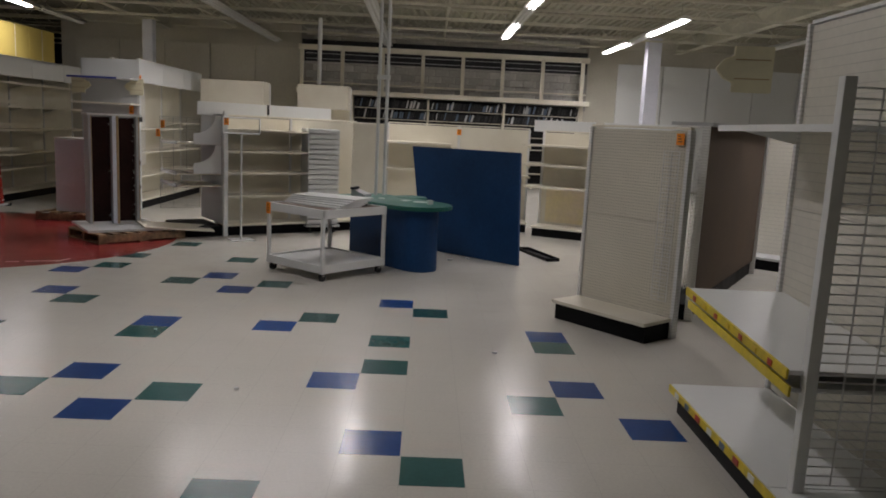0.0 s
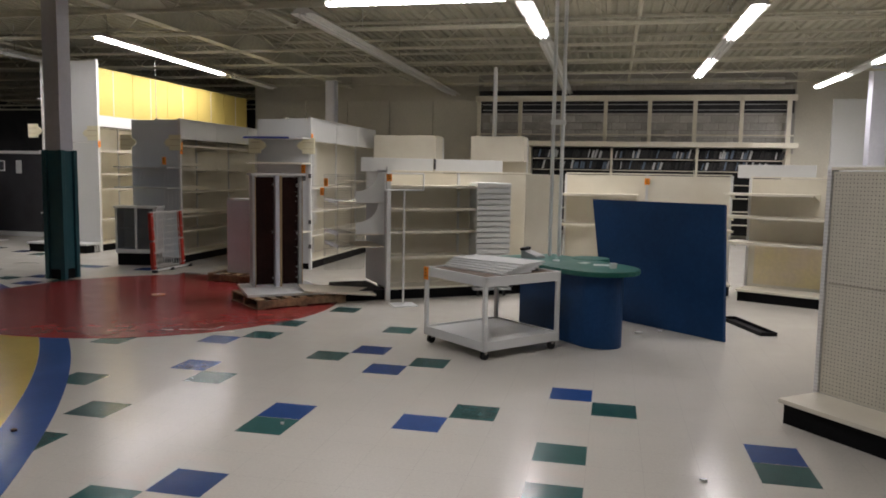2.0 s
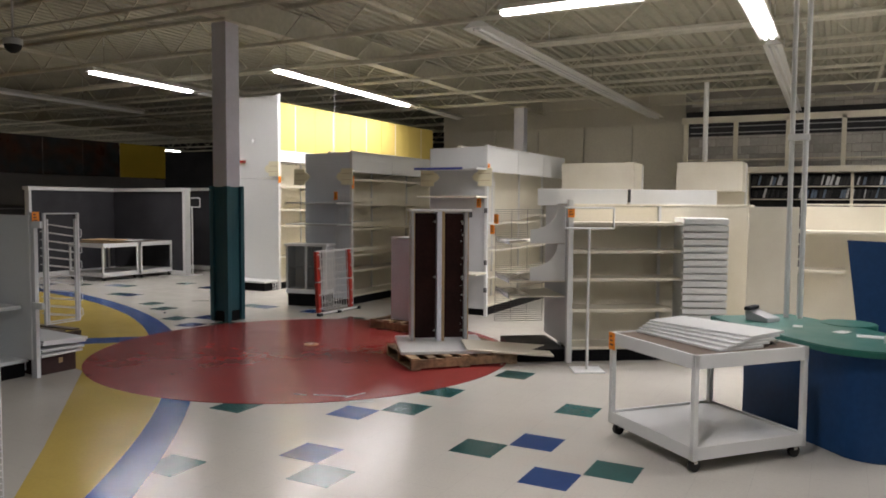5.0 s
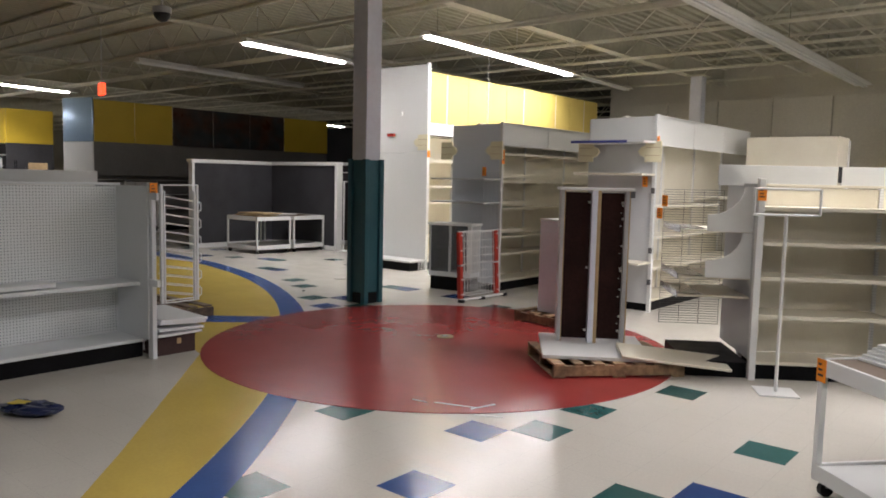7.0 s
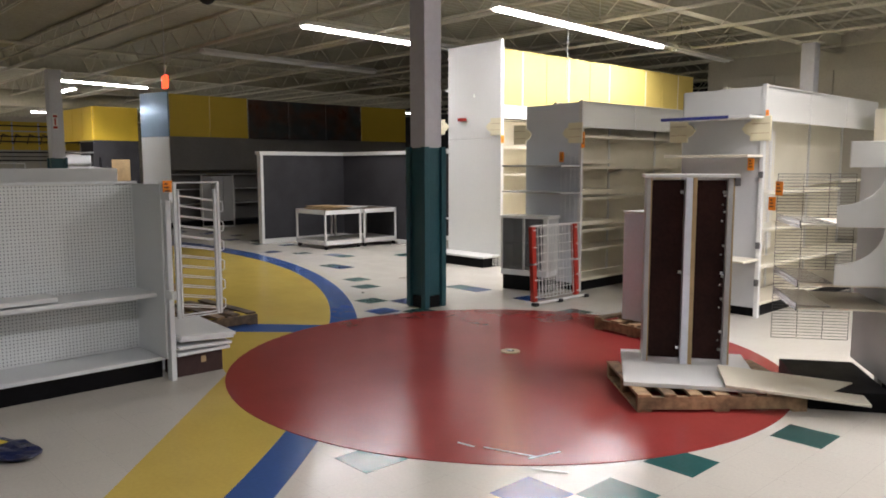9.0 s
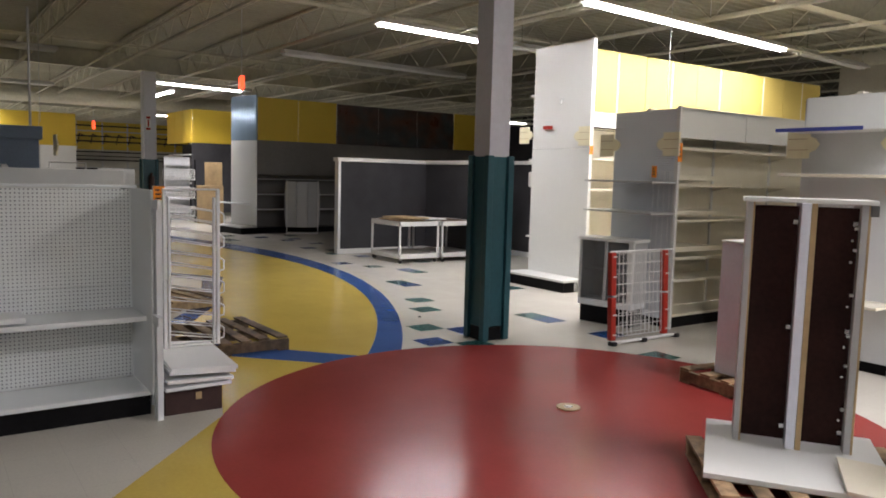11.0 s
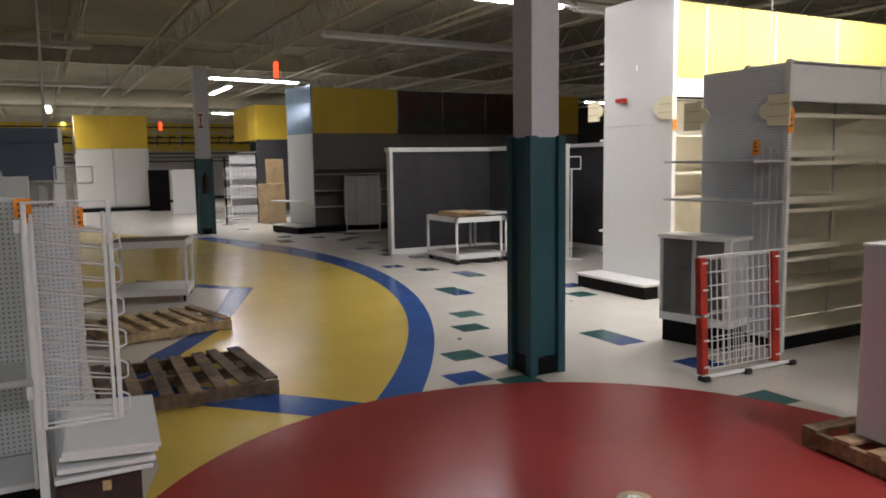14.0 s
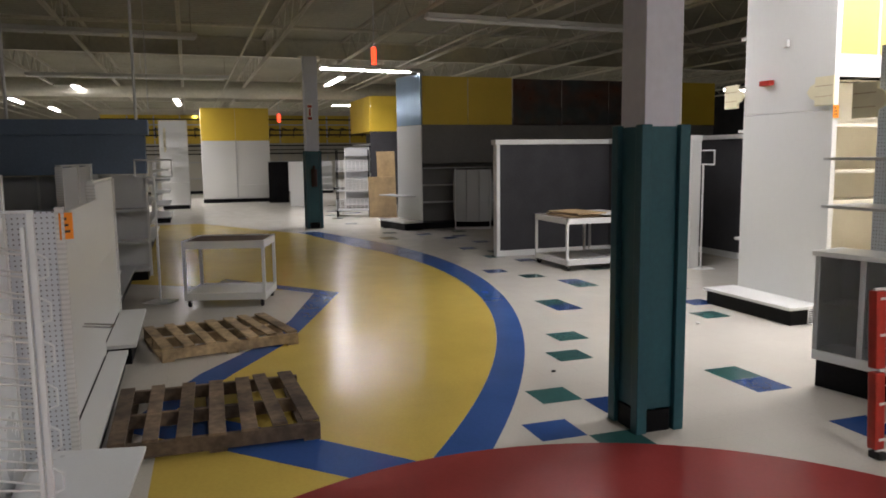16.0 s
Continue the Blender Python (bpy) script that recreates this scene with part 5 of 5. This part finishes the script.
part("ledge", block(1.31, 2.5, -0.15, 0.0, 0.6, 0.68), M_WHITE, cab)
for x0, x1, y, zt in ((-30.6, -27.6, 13.35, 3.62),):
    r = thing("gondola_run", "gondola run under a yellow fascia", "shelving", pose(x0, y, 0), "far gondolas")
    part("plinth", block(0, x1 - x0, 0.05, 0.6, 0, 0.15), M_BLACK, r, "black plinth")
    part("back_board", block(0, x1 - x0, 0.55, 0.6, 0.15, 2.5), M_CHAR, r, "dark back board")
    part("side_board", block(x1 - x0, x1 - x0 + 0.04, 0.0, 1.5, 0.15, 2.5), M_CHAR, r, "dark side board")
    part("fascia", block(x1 - x0, x1 - x0 + 0.04, 0.04, 1.5, 2.5, zt, 0.004), M_YELLOW, r, "yellow fascia board")
    n = int((x1 - x0) / 1.0)
    for k in range(n):
        part("fascia", block(k * (x1 - x0) / n + 0.01, (k + 1) * (x1 - x0) / n - 0.01, 0.0, 0.04, 2.5, zt, 0.004), M_YELLOW, r, "yellow fascia board")
    for z in (0.6, 1.1, 1.6, 2.1):
        part("shelf", block(0, x1 - x0, 0.05, 0.55, z, z + 0.025), M_WHITE, r)
far = thing("wall_racking", "white wall racking with yellow band and bare rails", "racking", pose(-42.993, 3.885, 0, 0, 0, 90))
part("backing", block(0, 14, 0.4, 0.45, 0.1, 4.0), M_BEIGE, far)
part("yellow_band", block(0, 14, 0.36, 0.4, 2.45, 3.85), M_YELLOW, far, "yellow wall band")
for k in range(12):
    part("upright", block(k * 1.2, k * 1.2 + 0.06, 0.2, 0.26, 0.1, 3.8), M_GREY, far)
for z, h, mat in ((0.7, 0.05, M_GREY), (1.5, 0.05, M_GREY), (1.9, 0.06, M_DARK), (2.1, 0.04, M_DARK), (2.3, 0.06, M_DARK), (2.62, 0.08, M_YELLOW), (2.82, 0.07, M_DARK), (3.08, 0.06, M_DARK), (3.34, 0.05, M_GREY), (3.6, 0.06, M_DARK)):
    part("rail", block(0, 14, 0.1, 0.2, z, z + h), mat, far)
for k in range(24):
    part("arm", rods([((k * 0.6 + 0.1, 0.3, 2.75), (k * 0.6 + 0.1, -0.2, 3.2)), ((k * 0.6 + 0.1, -0.2, 3.2), (k * 0.6 + 0.35, -0.2, 3.1))], 0.025, 5), M_DARK, far, "dark hanging arm")
part("plinth", block(0, 14, 0.0, 0.4, 0, 0.12), M_BLACK, far, "black plinth")
for x, y, rz, w, h, mat in ((-28.0, 12.6, 80, 0.8, 2.0, M_GREY), (-25.2, 7.3, 180, 2.6, 1.6, M_GREY), (-31.0, 6.9, 90, 0.9, 3.0, M_WHITE), (-40.0, 12.2, 90, 2.2, 1.5, M_WHITE)):
    gondola("far shelf unit with bare shelves", pose(x, y, 0, 0, 0, rz), w, h, 0.45, 1, [(0, z * h, 0.4) for z in (0.3, 0.5, 0.7, 0.88)], mat, mat, group="far gondolas")
crate = thing("basket_rack", "black framed rack of pale wire baskets", "rack", pose(-24.978, 11.722, 0, 0, 0, 75))
for x in (0.0, 0.9):
    for y in (0.0, 0.5):
        part("leg", block(x, x + 0.03, y, y + 0.03, 0, 1.9), M_BLACK, crate)
for z in (0.2, 0.75, 1.3):
    wire_grid("basket", 0.9, 0.3, 8, 6, 0.008, M_WIRE, crate, pose(0, 0, z), "pale wire basket")
    part("shelf", block(0, 0.93, 0, 0.53, z - 0.02, z), M_GREY, crate)
for k in range(2):
    single("door_leaf", block(0, 0.75, 0, 0.05, 0, 1.55, 0.005), (M_BLACK, M_WHITE)[k], ("dark", "white")[k] + " loose door leaf standing on the far floor", "door leaf", pose(-33.178 + 2.4 * k, 10.665 + 0.5 * k, 0, 0, 0, 80))

# ---- small fittings ----
def exit_sign(x, y, z, s=1.0):
    e = thing("exit_sign", "red glowing exit sign hung from the roof", "exit sign", pose(x, y, z, 0, 0, -14), "exit signs")
    part("case", block(-0.16 * s, 0.16 * s, -0.035, 0.035, -0.11 * s, 0.11 * s, 0.008), M_EXIT, e, "red lit case")
    part("rod", rods([((0, 0, 0.1 * s), (0, 0, 4.52 - z))], 0.01, 6), M_GREY, e)
    return e


exit_sign(-14.93, 10.48, 3.17)
exit_sign(-30.4, 10.82, 3.05, 1.2)
dome = thing("dome_camera", "dark dome security camera hung under the joists", "security camera", pose(-10.108, 8.988, 3.72))
bm = bmesh.new()
bmesh.ops.create_uvsphere(bm, u_segments=20, v_segments=12, radius=0.11)
part("dome", bm, M_RUBBER, dome, "dark smoked dome")
part("housing", rods([((0, 0, 0.0), (0, 0, 0.08))], 0.12, 20), M_GREY, dome)
part("stem", rods([((0, 0, 0.08), (0, 0, 0.8))], 0.015, 6), M_GREY, dome)
for x, y in ((-8.6, 14.2), (-15.05, 7.3), (-10.0, 5.2)):
    single("drop_cord", rods([((x, y, 2.3), (x, y, 4.53))], 0.006, 5), M_GREY, "thin cord hanging from the roof", "cord", group="drop cords")
bits = random.Random(8)
for x, y, r, mat in ((0.62, 5.05, 0.022, M_GREY), (-1.9, 5.3, 0.018, M_GREY), (-1.0, 4.1, 0.02, M_GREY), (-3.4, 4.75, 0.02, M_DARK), (-8.9, 10.4, 0.02, M_DARK), (-9.9, 12.5, 0.03, M_GREY), (0.4, 8.9, 0.05, M_WHITE), (0.62, 9.05, 0.04, M_WHITE), (-9.2, 10.6, 0.02, M_DARK)):
    pts = [(r * bits.uniform(0.5, 1.2) * math.cos(a), r * bits.uniform(0.4, 1.0) * math.sin(a)) for a in (k * 1.047 for k in range(6))]
    single("litter", prism(pts, 0.001, 0.012), mat, "small scrap of litter on the floor", "litter", pose(x, y, 0.004), group="floor litter")

for x, y, a, ln in ((-3.95, 7.72, 20, 0.32), (-3.78, 7.83, 75, 0.22), (-3.62, 7.68, 30, 0.2), (-4.2, 7.62, 10, 0.12)):
    single("plastic_strip", block(-ln / 2, ln / 2, -0.006, 0.006, 0, 0.003), M_WHITE, "thin white plastic strip lying on the red floor", "strip", pose(x, y, 0.0046, 0, 0, a), group="floor strips")
single("bent_wire", rods([((0, 0, 0.006), (0.28, 0.12, 0.006)), ((0.28, 0.12, 0.006), (0.42, -0.08, 0.006))], 0.005, 5), M_STEEL, "bent steel wire lying on the floor", "wire", pose(-9.578, 11.574, 0.0, 0, 0, 20))
for x, y, z in ((-0.69, 0.5, 1.42), (-0.69, 0.72, 1.3)):
    tag_on(g4, x, y, z, 0.1, -60)
